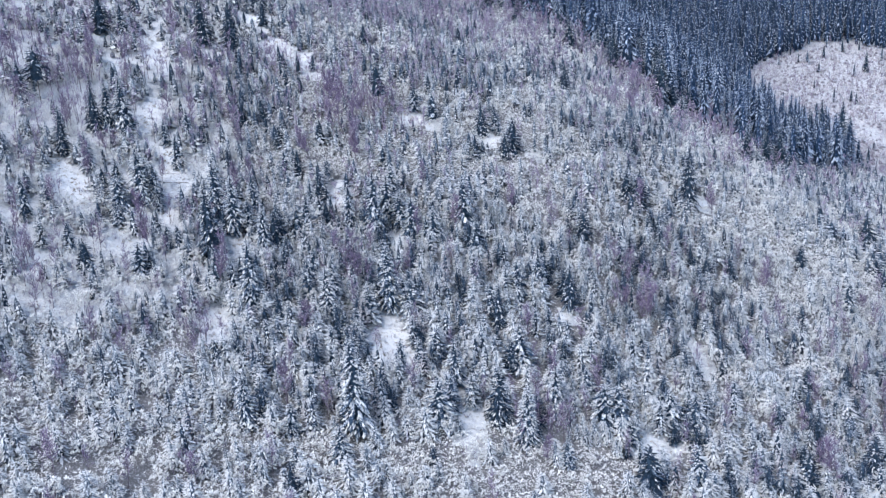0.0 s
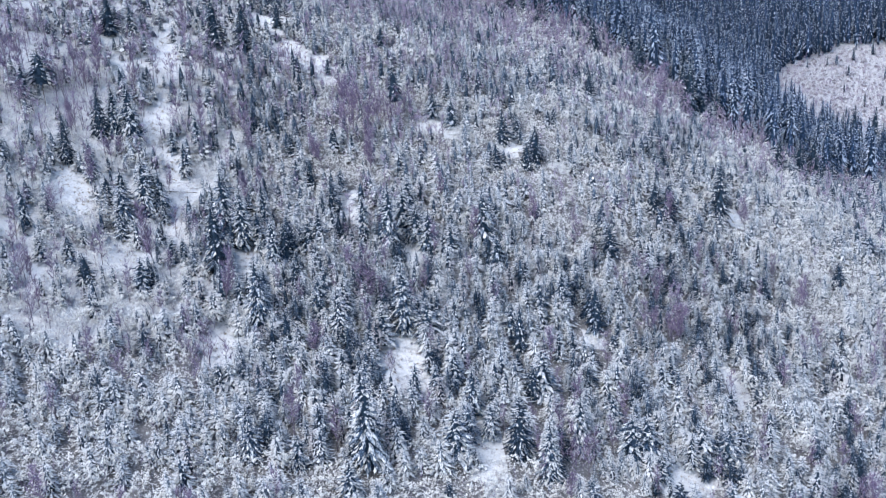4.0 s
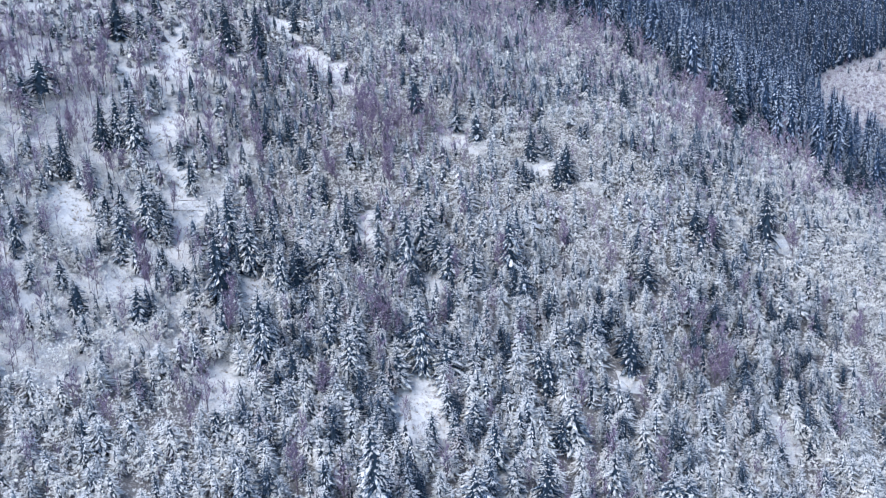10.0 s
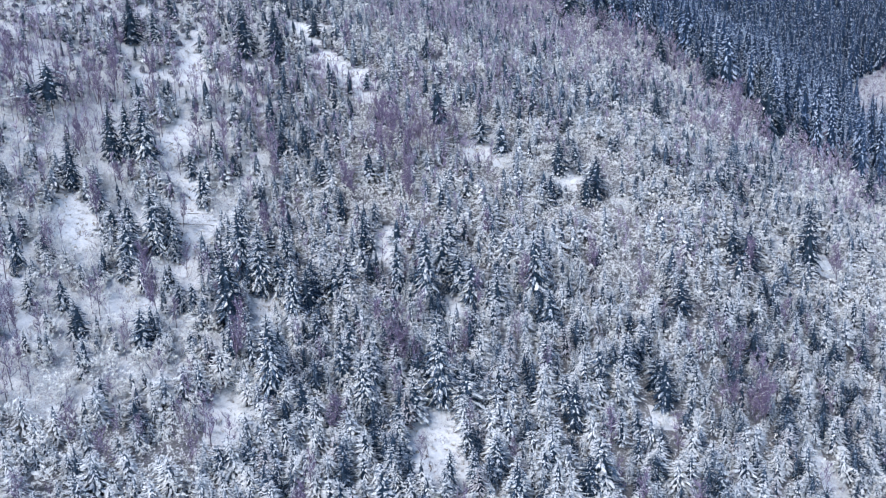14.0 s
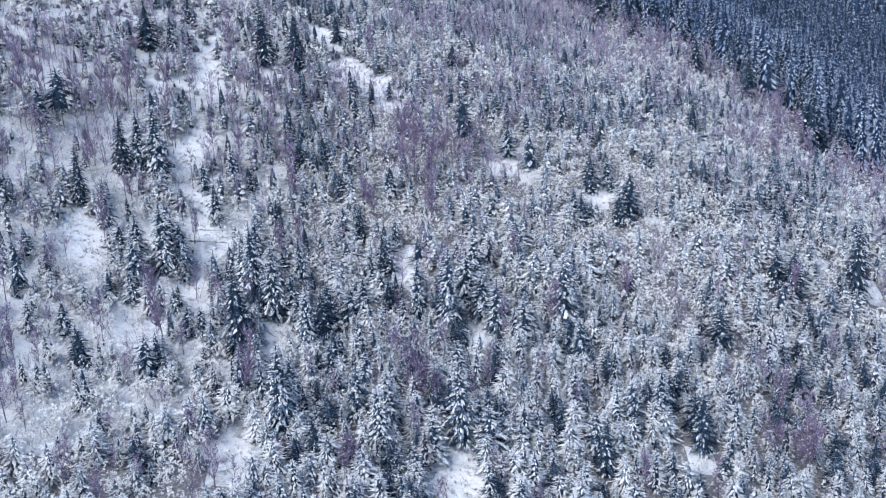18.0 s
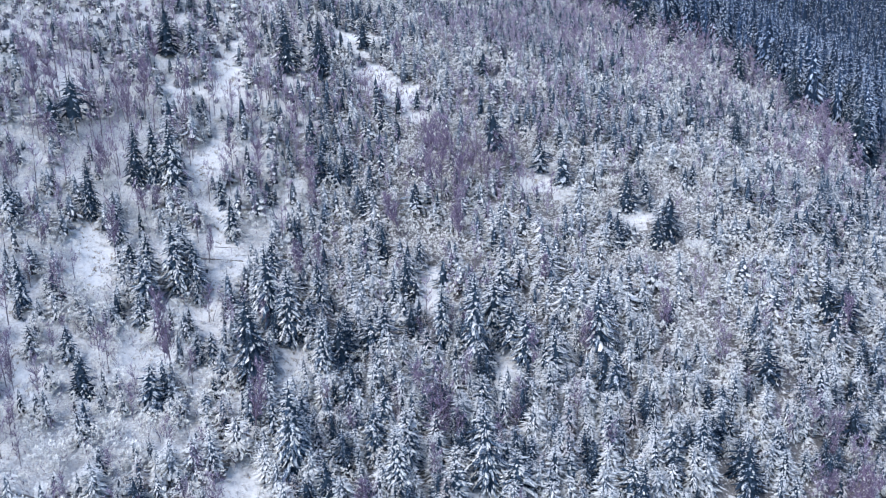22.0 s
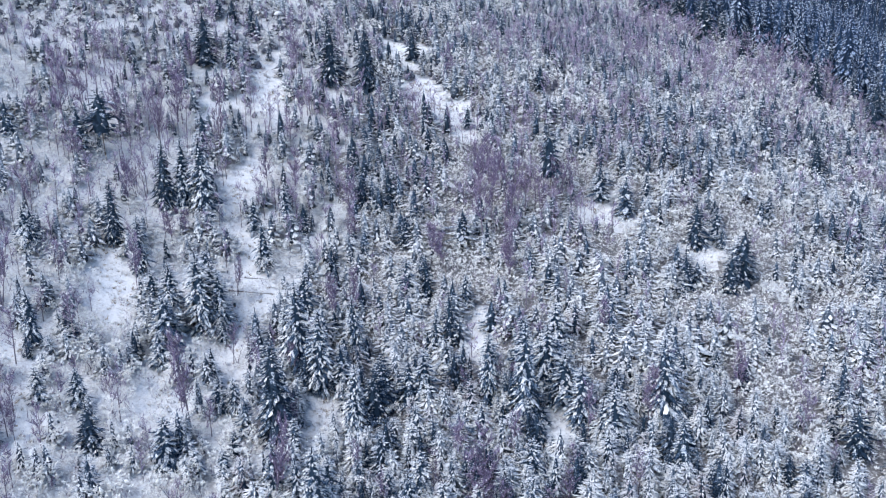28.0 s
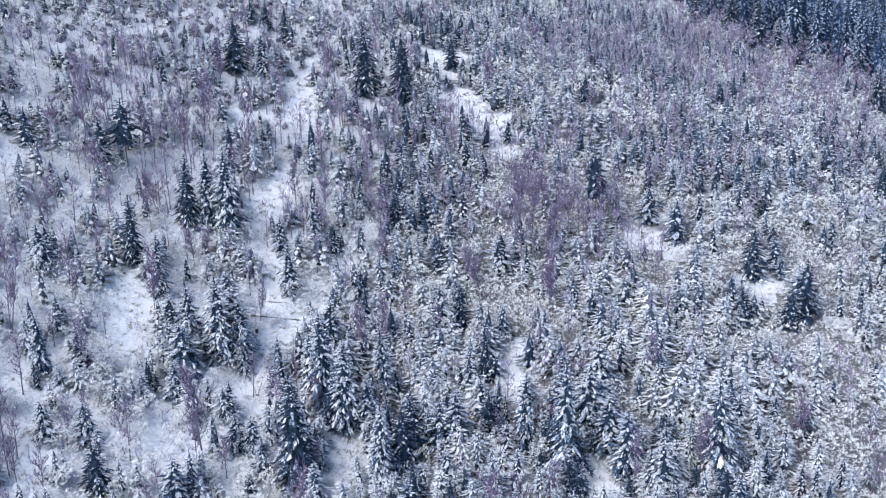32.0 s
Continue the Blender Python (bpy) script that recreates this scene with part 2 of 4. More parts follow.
# ---- trees: every part is made of many small boughs, twigs and snow pads ----
def turned(p, az):
    c, s = np.cos(az), np.sin(az)
    return np.stack([p[..., 0] * c - p[..., 1] * s, p[..., 0] * s + p[..., 1] * c, p[..., 2]], -1)


def tufts(az, rad, z, length, wide, dip, swing, lift=0.0, scale=1.0):
    """Folded, drooping tufts: each starts at radius rad and height z on the side az and points outwards. Arrays, one value a tuft."""
    o = np.zeros_like(rad)
    ln, w = length * scale, wide * scale
    cs, sn = np.cos(dip), np.sin(dip)
    a = np.stack([o, o, o], -1)
    b = np.stack([0.45 * ln * cs, w, -0.45 * ln * sn - 0.5 * w], -1)
    c = np.stack([ln * cs, o, -ln * sn], -1)
    d = np.stack([0.45 * ln * cs, -w, -0.45 * ln * sn - 0.5 * w], -1)
    v = turned(np.stack([a, b, c, d], 1), swing[:, None])
    v = v + np.stack([rad, o, z + lift], -1)[:, None]
    v = turned(v, az[:, None])
    f = (np.arange(len(rad))[:, None, None] * 4 + np.array([[0, 1, 2], [0, 2, 3]])[None]).reshape(-1, 3)
    return v.reshape(-1, 3), f


def joined(*soups):
    """Several lots of vertices and triangles as one."""
    k, vs, fs = 0, [], []
    for v, f in soups:
        vs.append(v), fs.append(f + k)
        k += len(v)
    return np.vstack(vs), np.vstack(fs)


def pole(h, r0, r1, sides=6, bend=0.0, rng=None, z0=-0.6, rings=5):
    t = np.linspace(0, 1, rings)
    ang = np.arange(sides) * 2 * np.pi / sides
    off = np.zeros((rings, 2)) if rng is None else np.cumsum(rng.normal(0, bend, (rings, 2)), 0) * np.array(t)[:, None]
    rad = r0 + (r1 - r0) * t
    v = np.stack([off[:, None, 0] + rad[:, None] * np.cos(ang), off[:, None, 1] + rad[:, None] * np.sin(ang), np.repeat((z0 + (h - z0) * t)[:, None], sides, 1)], -1)
    f = []
    for k in range(rings - 1):
        for s in range(sides):
            a, b = k * sides + s, k * sides + (s + 1) % sides
            f += [[a, b, b + sides], [a, b + sides, a + sides]]
    return v.reshape(-1, 3), np.array(f)


def loft(rng, profile, sides, jag=0.2):
    """A closed, uneven body round an axis through rings of (height, radius)."""
    rings = len(profile)
    ang = np.arange(sides) * 2 * np.pi / sides + rng.uniform(0, 6)
    zz, rr = np.array([p[0] for p in profile]), np.array([p[1] for p in profile])
    rad = rr[:, None] * rng.uniform(1 - jag, 1 + jag, (rings, sides))
    th = ang[None] + rng.normal(0, 0.12, (rings, sides))
    z = zz[:, None] + rng.normal(0, 0.3 * jag, (rings, sides)) * rr[:, None]
    v = np.stack([rad * np.cos(th), rad * np.sin(th), z], -1).reshape(-1, 3)
    k, s = np.meshgrid(np.arange(rings - 1), np.arange(sides), indexing="ij")
    a, b = (k * sides + s).ravel(), (k * sides + (s + 1) % sides).ravel()
    return v, np.concatenate([np.stack([a, b, b + sides], 1), np.stack([a, b + sides, a + sides], 1)])


def fronds(az, z, length, wide, dip0, dip1, swing, rad=0.08, lift=0.0, scale=1.0):
    """Drooping boughs from the stem outwards: each bends at a knee and has a raised spine. Arrays, one value a bough."""
    n = len(az)
    ln, w = length * scale, wide * scale
    kx, kz = 0.55 * ln * np.cos(dip0), -0.55 * ln * np.sin(dip0)
    o = np.zeros(n)
    v = np.stack([np.stack([o, o, o], -1), np.stack([kx, o, kz + 0.12 * w], -1), np.stack([0.95 * kx, w, kz - 0.42 * w], -1), np.stack([0.95 * kx, -w, kz - 0.42 * w], -1),
                  np.stack([kx + 0.5 * ln * np.cos(dip1), o, kz - 0.5 * ln * np.sin(dip1)], -1)], 1)
    v = turned(v, swing[:, None]) + np.stack([rad * length, o, z + lift], -1)[:, None]
    f = (np.arange(n)[:, None, None] * 5 + np.array([[0, 1, 2], [0, 3, 1], [1, 4, 2], [1, 3, 4]])[None]).reshape(-1, 3)
    return turned(v, az[:, None]).reshape(-1, 3), f


def spruce(rng, h, r, whorls, per, boughs, snow=0.0, base=0.05, shape=0.85, sag=0.0, width=0.2, sides=5, around=6, heart=0.5, split=0, inner=None):
    """A spruce of height h and crown radius r: whorls of drooping boughs, about per of them in the lowest, round a dark heart; the share snow of them carries a pad of snow.
    split: so many short, slim sprays at the end of each bough in place of whole boughs, for the woods; inner: what the heart is made of."""
    def crown_radius(t):
        return r * (1 - t) ** shape * np.minimum(1, 0.8 + 1.6 * t) + 0.022 * h

    level, count = [], []
    for k in range(whorls):
        t = ((k + 0.35) / whorls) ** 0.93
        m = max(3, int(round(per * (1 - 0.5 * t) + rng.uniform(-0.5, 0.5))))
        level += [t] * m
        count += list(np.arange(m) * 2 * np.pi / m + rng.uniform(0, 6.28))
    t = np.array(level)
    n = len(t)
    az = np.array(count) + rng.normal(0, 0.25, n)
    t = np.clip(t + rng.normal(0, 0.22 / whorls, n), 0, 0.985)
    lobe = 1 + 0.12 * np.sin(2 * az + rng.uniform(0, 6)) + 0.1 * np.sin(3 * az + 9 * t)
    length = crown_radius(t) * lobe * np.clip(rng.normal(1.0, 0.16, n), 0.6, 1.4)
    wide = length * width * rng.uniform(0.75, 1.3, n) + 0.006 * h
    z = h * (base + (1 - base) * t) + 0.16 * length
    dip0 = 0.10 + sag - 0.6 * t + rng.normal(0, 0.10, n)
    dip1 = 0.50 + sag - 0.5 * t + rng.normal(0, 0.16, n)
    swing = rng.normal(0, 0.15, n)
    if split:
        lots = []
        for i in range(split):
            fan = (i - 0.5 * (split - 1)) * 0.75
            ln = length * rng.uniform(0.5, 0.75, n) + 0.015 * h
            lots.append(tufts(az + 0.35 * fan / split, (0.42 if i % 2 == 0 else 0.30) * length, z - 0.3 * length * np.sin(dip0), ln, wide * rng.uniform(0.7, 1.2, n), 0.3 * dip0 + 0.7 * dip1 + rng.normal(0, 0.12, n), swing + fan))
        leaf = joined(*lots)
    else:
        leaf = fronds(az, z, length, wide, dip0, dip1, swing)
    tip = pole(h * 1.02, 0.012 * h, 0.002 * h, 3, z0=h * 0.93, rings=2)
    profile = [(h * (base - 0.03 if base > 0.1 else 0.6 * base), 0.25 * r)] + [(h * (base + (1 - base) * q) - 0.04 * h, heart * float(crown_radius(np.array(q)))) for q in (0.03, 0.25, 0.5, 0.75)] + [(h * 0.93, 0.01 * r)]
    parts = {"trunk": (*pole(h * 0.5, 0.009 * h + 0.03, 0.03, sides, rings=2), BARK), "crown": (*loft(rng, profile, around, 0.22), inner or NEEDLE), "bough_fringe": (*joined(leaf, tip), boughs)}
    if snow > 0:
        lots = []
        for reach, turn in ((0.22, 0.5), (0.32, -0.6), (0.42, 0.6), (0.5, -0.5), (0.56, 0.0), (0.62, 0.5), (0.68, -0.5), (0.78, 0.1)):
            k = rng.uniform(0, 1, n) < snow
            along, down = reach * rng.uniform(0.85, 1.1, n), 0.5 * dip0 + 0.5 * dip1 * (reach > 0.45) + 0.2
            part_length = length * rng.uniform(0.18, 0.32, n) + 0.012 * h
            drop = np.sin(dip0) * np.minimum(along, 0.55) + np.sin(dip1) * np.maximum(along - 0.55, 0)
            lots.append(tufts(az[k], (0.08 + along * np.cos(dip0))[k] * length[k], (z - drop * length)[k], part_length[k], (part_length * rng.uniform(0.14, 0.26, n))[k], down[k], (swing + turn * rng.uniform(0.5, 1.4, n))[k], lift=0.08 + 0.003 * h))
        parts["snow"] = (*joined(*lots), TREE_SNOW)
    return parts


def spikes(a, b, w):
    """Thin twigs from a to b: one slender blade each."""
    d = b - a
    side = np.cross(d, np.random.RandomState(7).normal(0, 1, d.shape))
    side /= np.linalg.norm(side, axis=1, keepdims=True) + 1e-9
    v = np.stack([a - side * w[:, None], a + side * w[:, None], b], 1)
    return v.reshape(-1, 3), np.arange(len(a) * 3).reshape(-1, 3)


def pads(p, size, rng):
    """Small pads of snow that lie along twigs."""
    n = len(p)
    az = rng.uniform(0, 2 * np.pi, n)
    l, w = size * rng.uniform(0.7, 1.5, n), size * rng.uniform(0.35, 0.7, n)
    tilt = rng.normal(0, 0.55, n) * l
    o = np.zeros(n)
    v = np.stack([np.stack([-l, o, -tilt], -1), np.stack([o, -w, -0.55 * w], -1), np.stack([l, o, tilt], -1), np.stack([o, w, -0.55 * w], -1)], 1)
    v = turned(v, az[:, None]) + p[:, None]
    f = (np.arange(n)[:, None, None] * 4 + np.array([[0, 1, 2], [0, 2, 3]])[None]).reshape(-1, 3)
    return v.reshape(-1, 3), f


def broadleaf(rng, h, spread, stems, limbs, twigs, snow, frosted, foot=0.3, bend=0.25, thick=1.0, bark=None):
    """A leafless tree or bush with fine twigs. Returns trunk, twigs, snow."""
    tv, tf, k = [], [], 0
    tops = []
    for s in range(stems):
        lean = rng.normal(0, 0.10 if stems == 1 else 0.22, 2) * h * (0.3 if stems == 1 else 0.8)
        hh = h * rng.uniform(0.8, 1.0)
        v, f = pole(hh, 0.009 * h + 0.025, 0.012, 5 if stems < 3 else 3, bend * 0.3, rng, rings=4)
        frac = np.clip(v[:, 2:3] / hh, 0, 1)
        v[:, :2] += frac * lean
        tv.append(v), tf.append(f + k)
        k += len(v)
        tops.append((lean, hh))
    pick = rng.integers(0, stems, limbs)
    fl = rng.uniform(foot, 0.95, limbs)
    lean = np.array([tops[i][0] for i in pick])
    hh = np.array([tops[i][1] for i in pick])
    a = np.concatenate([lean * fl[:, None], (hh * fl)[:, None]], 1)
    az = rng.uniform(0, 2 * np.pi, limbs)
    ln = spread * rng.uniform(0.6, 1.15, limbs) * (1.15 - 0.6 * (fl - foot) / (1 - foot))
    b = a + np.stack([np.cos(az) * ln, np.sin(az) * ln, ln * rng.uniform(0.5, 1.5, limbs)], 1)
    lv, lf = spikes(a, b, np.full(limbs, 0.004 * h + 0.015))
    pk = rng.integers(0, limbs, twigs)
    u = rng.uniform(0.2, 1.0, twigs)[:, None]
    p = a[pk] + (b - a)[pk] * u
    q = p + rng.normal(0, 0.28, (twigs, 3)) * spread * 0.9 + np.array([0, 0, 0.45]) * spread
    wv, wf = spikes(p, q, thick * rng.uniform(0.016, 0.04, twigs))
    wv2 = np.vstack([lv, wv])
    wf2 = np.vstack([lf, wf + len(lv)])
    ns = int(twigs * snow)
    which = rng.integers(0, twigs, ns)
    pp = p[which] + (q - p)[which] * rng.uniform(0.2, 0.9, (ns, 1))
    sv, sf = pads(pp, (0.20 + 0.012 * h) if frosted else 0.16, rng)
    return {"trunk": (np.vstack(tv), np.vstack(tf), BIRCH_BARK), "twig_crown": (wv2, wf2, FROST_TWIG if frosted else bark or TWIG), "snow": (sv, sf, TREE_SNOW)}


def sprays(p, d, length, wide):
    """Small folded sprays of snowy twigs: each starts at p and points along d, its flat side up."""
    d = d / (np.linalg.norm(d, axis=1, keepdims=True) + 1e-9)
    side = np.cross(d, np.array([0.0, 0.0, 1.0]))
    side /= np.linalg.norm(side, axis=1, keepdims=True) + 1e-6
    mid, sag = p + d * (0.45 * length)[:, None], np.stack([0 * wide, 0 * wide, 0.5 * wide], -1)
    v = np.stack([p, mid + side * wide[:, None] - sag, p + d * length[:, None], mid - side * wide[:, None] - sag], 1)
    f = (np.arange(len(p))[:, None, None] * 4 + np.array([[0, 1, 2], [0, 2, 3]])[None]).reshape(-1, 3)
    return v.reshape(-1, 3), f


def bush(rng, h, clumps, per, twigs, width=1.9, size=1.0, frost=None, lump=None, hearts=2):
    """A clump of leafless saplings furred with snow: clumps of short frosted sprays spread over a dark tangle of stems."""
    f = rng.uniform(0.0, 1.0, clumps) ** 0.7
    az = rng.uniform(0, 2 * np.pi, clumps)
    big = width * np.sqrt(np.clip(1 - (f / 1.08) ** 2.4, 0, 1)) * np.sqrt(rng.uniform(0.15, 1.2, clumps))
    out = np.stack([np.cos(az), np.sin(az), 0.25 + 0.5 * f], -1)
    c = np.stack([np.cos(az) * big, np.sin(az) * big, h * (0.1 + 0.84 * f) * rng.uniform(0.85, 1.05, clumps)], -1)
    n = clumps * per
    who = np.repeat(np.arange(clumps), per)
    length = size * rng.uniform(0.5, 1.15, n)
    d = out[who] * 0.8 + rng.normal(0, 0.75, (n, 3)) * np.array([1, 1, 0.6])
    spray = sprays(c[who] + rng.normal(0, 0.16 * size, (n, 3)), d, length, length * rng.uniform(0.14, 0.27, n))
    off = rng.normal(0, 0.3 * width, (3, 2))
    wt = rng.integers(0, 3, twigs)
    a = np.concatenate([off[wt], rng.uniform(0.0, 0.4, (twigs, 1)) * h], 1)
    ang, ln = rng.uniform(0, 2 * np.pi, twigs), width * rng.uniform(0.3, 1.0, twigs)
    b = a + np.stack([np.cos(ang) * ln, np.sin(ang) * ln, h * rng.uniform(0.3, 0.6, twigs)], 1)
    lumps = []
    for s in range(hearts):
        th, w = h * rng.uniform(0.24, 0.34), width * rng.uniform(0.5, 0.65)
        v, fc = loft(rng, [(-0.08 * th, w), (0.5 * th, 0.85 * w), (th, 0.2 * w)], 5, 0.3)
        v[:, :2] += off[s]
        lumps.append((v, fc))
    parts = {"tangle": (*joined(*lumps), lump or FROST_LUMP)} if lumps else {}
    return {**parts, "stems": (*spikes(a, b, rng.uniform(0.03, 0.07, twigs)), TWIG), "snow": (*spray, frost or FROST)}


def thing(name, parts, label, category, group=""):
    base = new(name)
    tagged(base, label, category, group)
    for pn, (v, f, m) in parts.items():
        if len(f):
            ob = new(pn, mesh_of(pn, v, f, [m]))
            ob.parent = base
            if pn != "trunk":
                tagged(ob, kind="stuff")
    return base


def wood(name, variants, places, label, category):
    """A wood that nobody could count: one object made of the variants, set at places (x, y, scale, turn, lean)."""
    vs, fs, ms, k = [], [], [], 0
    slots = []
    for i, parts in enumerate(variants):
        rows = places[i::len(variants)]
        if not len(rows):
            continue
        pv, pf, pm, o = [], [], [], 0
        for v, f, m in parts.values():
            if m not in slots:
                slots.append(m)
            pv.append(v), pf.append(f + o), pm.append(np.full(len(f), slots.index(m)))
            o += len(v)
        pv, pf, pm = np.vstack(pv), np.vstack(pf), np.concatenate(pm)
        x, y, sc, az, slim = rows.T
        c, s = np.cos(az)[:, None], np.sin(az)[:, None]
        w = (sc * slim)[:, None]
        V = np.stack([x[:, None] + w * (pv[:, 0] * c - pv[:, 1] * s), y[:, None] + w * (pv[:, 0] * s + pv[:, 1] * c), rough_height(x, y)[:, None] + sc[:, None] * pv[:, 2]], -1)
        F = pf[None] + (np.arange(len(rows)) * len(pv))[:, None, None] + k
        vs.append(V.reshape(-1, 3)), fs.append(F.reshape(-1, 3)), ms.append(np.tile(pm, len(rows)))
        k += V.shape[0] * V.shape[1]
    ob = new(name, mesh_of(name, np.vstack(vs), np.vstack(fs), slots, np.concatenate(ms)))
    return tagged(ob, label, category, kind="stuff")


# ---- where things grow ----
CLEARINGS = (   # x, y, half width, half depth
    (-6.8, 299, 3.2, 6), (118, 308, 3, 4.5), (-30, 400, 6, 6), (-22, 391, 5, 5), (-42, 428, 4.5, 7), (97, 330, 2.6, 5),
    (4.4, 230, 5.3, 8.5), (22, 205, 2.9, 10), (91, 235, 2.3, 4.4), (56, 242, 2.6, 3), (-70, 270, 2.7, 7.2), (-85, 298, 2.6, 8),
    (-60, 293, 3, 10.4), (-70, 348, 3, 6.4), (-86, 252, 3.4, 5.6), (-39, 233, 4, 6), (-76, 386, 3.6, 6), (360, 632, 10, 40),
    (400, 668, 7, 22), (-36, 274, 2.7, 11), (-131, 327, 3, 8.8), (23.5, 346, 4.6, 5), (47.5, 330, 3.6, 5), (-55, 269, 3, 4.8))
CLEARINGS += (   # the open strips between the spruces on the lower slope
    (-73, 341, 2.7, 5.6), (-65, 322, 3, 6.4), (-60, 290, 2.6, 8), (-57, 276, 2.6, 5.6), (-93, 303, 3.2, 5.6), (-89, 294, 2.7, 4.8), (-98, 272, 2.4, 6.4), (-90, 258, 2.6, 5.6), (-64, 268, 2.7, 6.4), (-78, 394, 3.4, 8),
    (-73, 380, 3.4, 7), (-14, 379, 4, 5), (-27, 397, 5, 7), (-20, 388, 5, 6), (63, 318.5, 1.7, 2.6), (11, 273, 1.7, 5), (-87, 370, 4, 5), (-60, 354, 4, 4), (67, 204, 6, 3), (-36, 270, 2.6, 9), (106, 313, 2.8, 4), (-129, 325, 3, 6.4),
    (-72, 337, 3.2, 8.8), (-62, 317, 3, 8), (-56, 303, 3, 5.6), (-60, 353, 3.4, 5), (-35, 427, 5, 10), (-90, 300, 3, 5.6), (-84, 289, 3, 6.4), (28.5, 340, 3, 3.6), (20.5, 343.5, 2.6, 4), (8.6, 224, 2.4, 5))
OLD_WOOD = ((45, 600), (58, 578), (80, 546), (108, 526), (128, 514), (133, 480), (147, 458), (151, 434), (163, 412), (182, 404), (215, 412), (300, 522), (303, 565), (283, 640), (310, 727), (350, 772), (414, 816), (446, 820), (480, 809), (560, 792), (760, 780), (760, 1260), (-40, 1260), (0, 640))


LOW_GROUND = ((36, 189, 34, 10), (-8, 190, 14, 6))


def lowland(x, y):
    hit = np.zeros(len(x), bool)
    for cx, cy, rx, ry in LOW_GROUND:
        hit |= ((x - cx) / rx) ** 2 + ((y - cy) / ry) ** 2 < 1
    return hit


def inside(poly, x, y):
    hit = np.zeros(len(x), bool)
    for (x0, y0), (x1, y1) in zip(poly, poly[1:] + poly[:1]):
        cross = (y0 > y) != (y1 > y)
        hit ^= cross & (x < (x1 - x0) * (y - y0) / ((y1 - y0) or 1e-9) + x0)
    return hit


def clear(x, y, grow=1.0):
    ok = np.ones(len(x), bool)
    for cx, cy, rx, ry in CLEARINGS:
        ok &= ((x - cx) / (rx * grow)) ** 2 + ((y - cy) / (ry * grow)) ** 2 > 1
    return ok


def wave(x, y, s, k):
    return np.sin(x / s + k + 1.7 * np.sin(y / s * 0.8 + k)) * np.sin(y / s * 1.1 + 2.1 * k + 1.3 * np.sin(x / s * 0.7))


def scatter(rng, spacing, x0, x1, y0, y1):
    gx, gy = np.meshgrid(np.arange(x0, x1, spacing), np.arange(y0, y1, spacing))
    gx = gx + (np.arange(gx.shape[0]) % 2)[:, None] * spacing / 2
    x, y = gx.ravel() + rng.uniform(-0.45, 0.45, gx.size) * spacing, gy.ravel() + rng.uniform(-0.45, 0.45, gx.size) * spacing
    left = np.where(y > 250, -0.66 * (y - 119) - 12, -0.44 * y - 6)
    rim = np.where(x < 0.31 * (y - 119) + 25, 112 - 0.026 * (y - 119), 103 - 0.026 * y)
    keep = (x > left) & (x < 0.62 * y + 14) & (height(x, y) < rim + 3)
    return x[keep], y[keep]


def rows_for(rng, x, y, lo, hi, ref, broad=1.0):
    n = len(x)
    return np.stack([x, y, rng.uniform(lo, hi, n) / ref, rng.uniform(0, 6.28, n), broad * rng.uniform(0.85, 1.2, n)], 1)


# ---- the ground ----
def build_ground():
    gx = np.concatenate([np.linspace(-4500, -400, 18), np.linspace(-380, -232, 14), np.arange(-220, 230, 3.0), np.arange(230, 620, 8.0), np.linspace(640, 4500, 20)])
    gy = np.concatenate([np.linspace(-4500, -200, 18), np.linspace(-180, 130, 18), np.arange(140, 480, 3.0), np.arange(480, 1100, 8.0), np.linspace(1120, 4500, 20)])
    X, Y = np.meshgrid(gx, gy)
    Z = rough_height(X, Y)
    n, m = len(gx), len(gy)
    i = (np.arange(m - 1)[:, None] * n + np.arange(n - 1)[None]).ravel()
    cx, cy = X.ravel()[i] + 1.5, Y.ravel()[i] + 1.5
    woods_here = (cx > -400) & (cx < 640) & (cy > 130) & (cy < 1120)
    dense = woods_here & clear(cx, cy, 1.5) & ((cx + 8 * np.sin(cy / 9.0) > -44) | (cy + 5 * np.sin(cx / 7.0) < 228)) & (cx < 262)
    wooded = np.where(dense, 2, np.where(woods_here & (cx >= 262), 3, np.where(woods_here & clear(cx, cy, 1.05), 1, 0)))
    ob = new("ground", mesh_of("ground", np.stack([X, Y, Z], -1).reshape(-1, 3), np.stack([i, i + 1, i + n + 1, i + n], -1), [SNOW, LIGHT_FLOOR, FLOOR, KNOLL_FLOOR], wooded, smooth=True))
    tagged(ob, "steep mountainside under fresh snow with dry grass showing", "ground", kind="structure")


build_ground()


# ---- the trees that stand out, stand by stand: x, y, height, crown radius ----
DARK_SPRUCES = []
DARK_SPRUCES.append((   # lower slope, west
    (-42.6, 262, 21.8, 4),))
DARK_SPRUCES.append((   # lower slope, middle
    (29.4, 203.6, 15.6, 3.1), (-23, 232.6, 10.1, 2.1), (34.7, 235.9, 12.6, 2.1), (34.8, 268.8, 7, 2.7),))
DARK_SPRUCES.append((   # lower slope, east
    (62.5, 190.6, 11.9, 3.1), (105.3, 197.3, 11, 3.6), (126.4, 204.1, 13, 3.1), (120.3, 230.3, 7.8, 2.9), (56.9, 244.8, 13.1, 2.7),
    (56, 249, 8.6, 4.8), (51.5, 253.1, 8.6, 2.5), (104.4, 265.3, 8.2, 2.4), (112.8, 268, 9.2, 2.8),))
DARK_SPRUCES.append((   # middle slope, west
    (-93, 308.8, 15.9, 2.5), (-42.6, 315.8, 6.8, 2.2),
    (-86.4, 325.5, 17.5, 3.1), (-52.1, 328.6, 7.7, 2.5),))
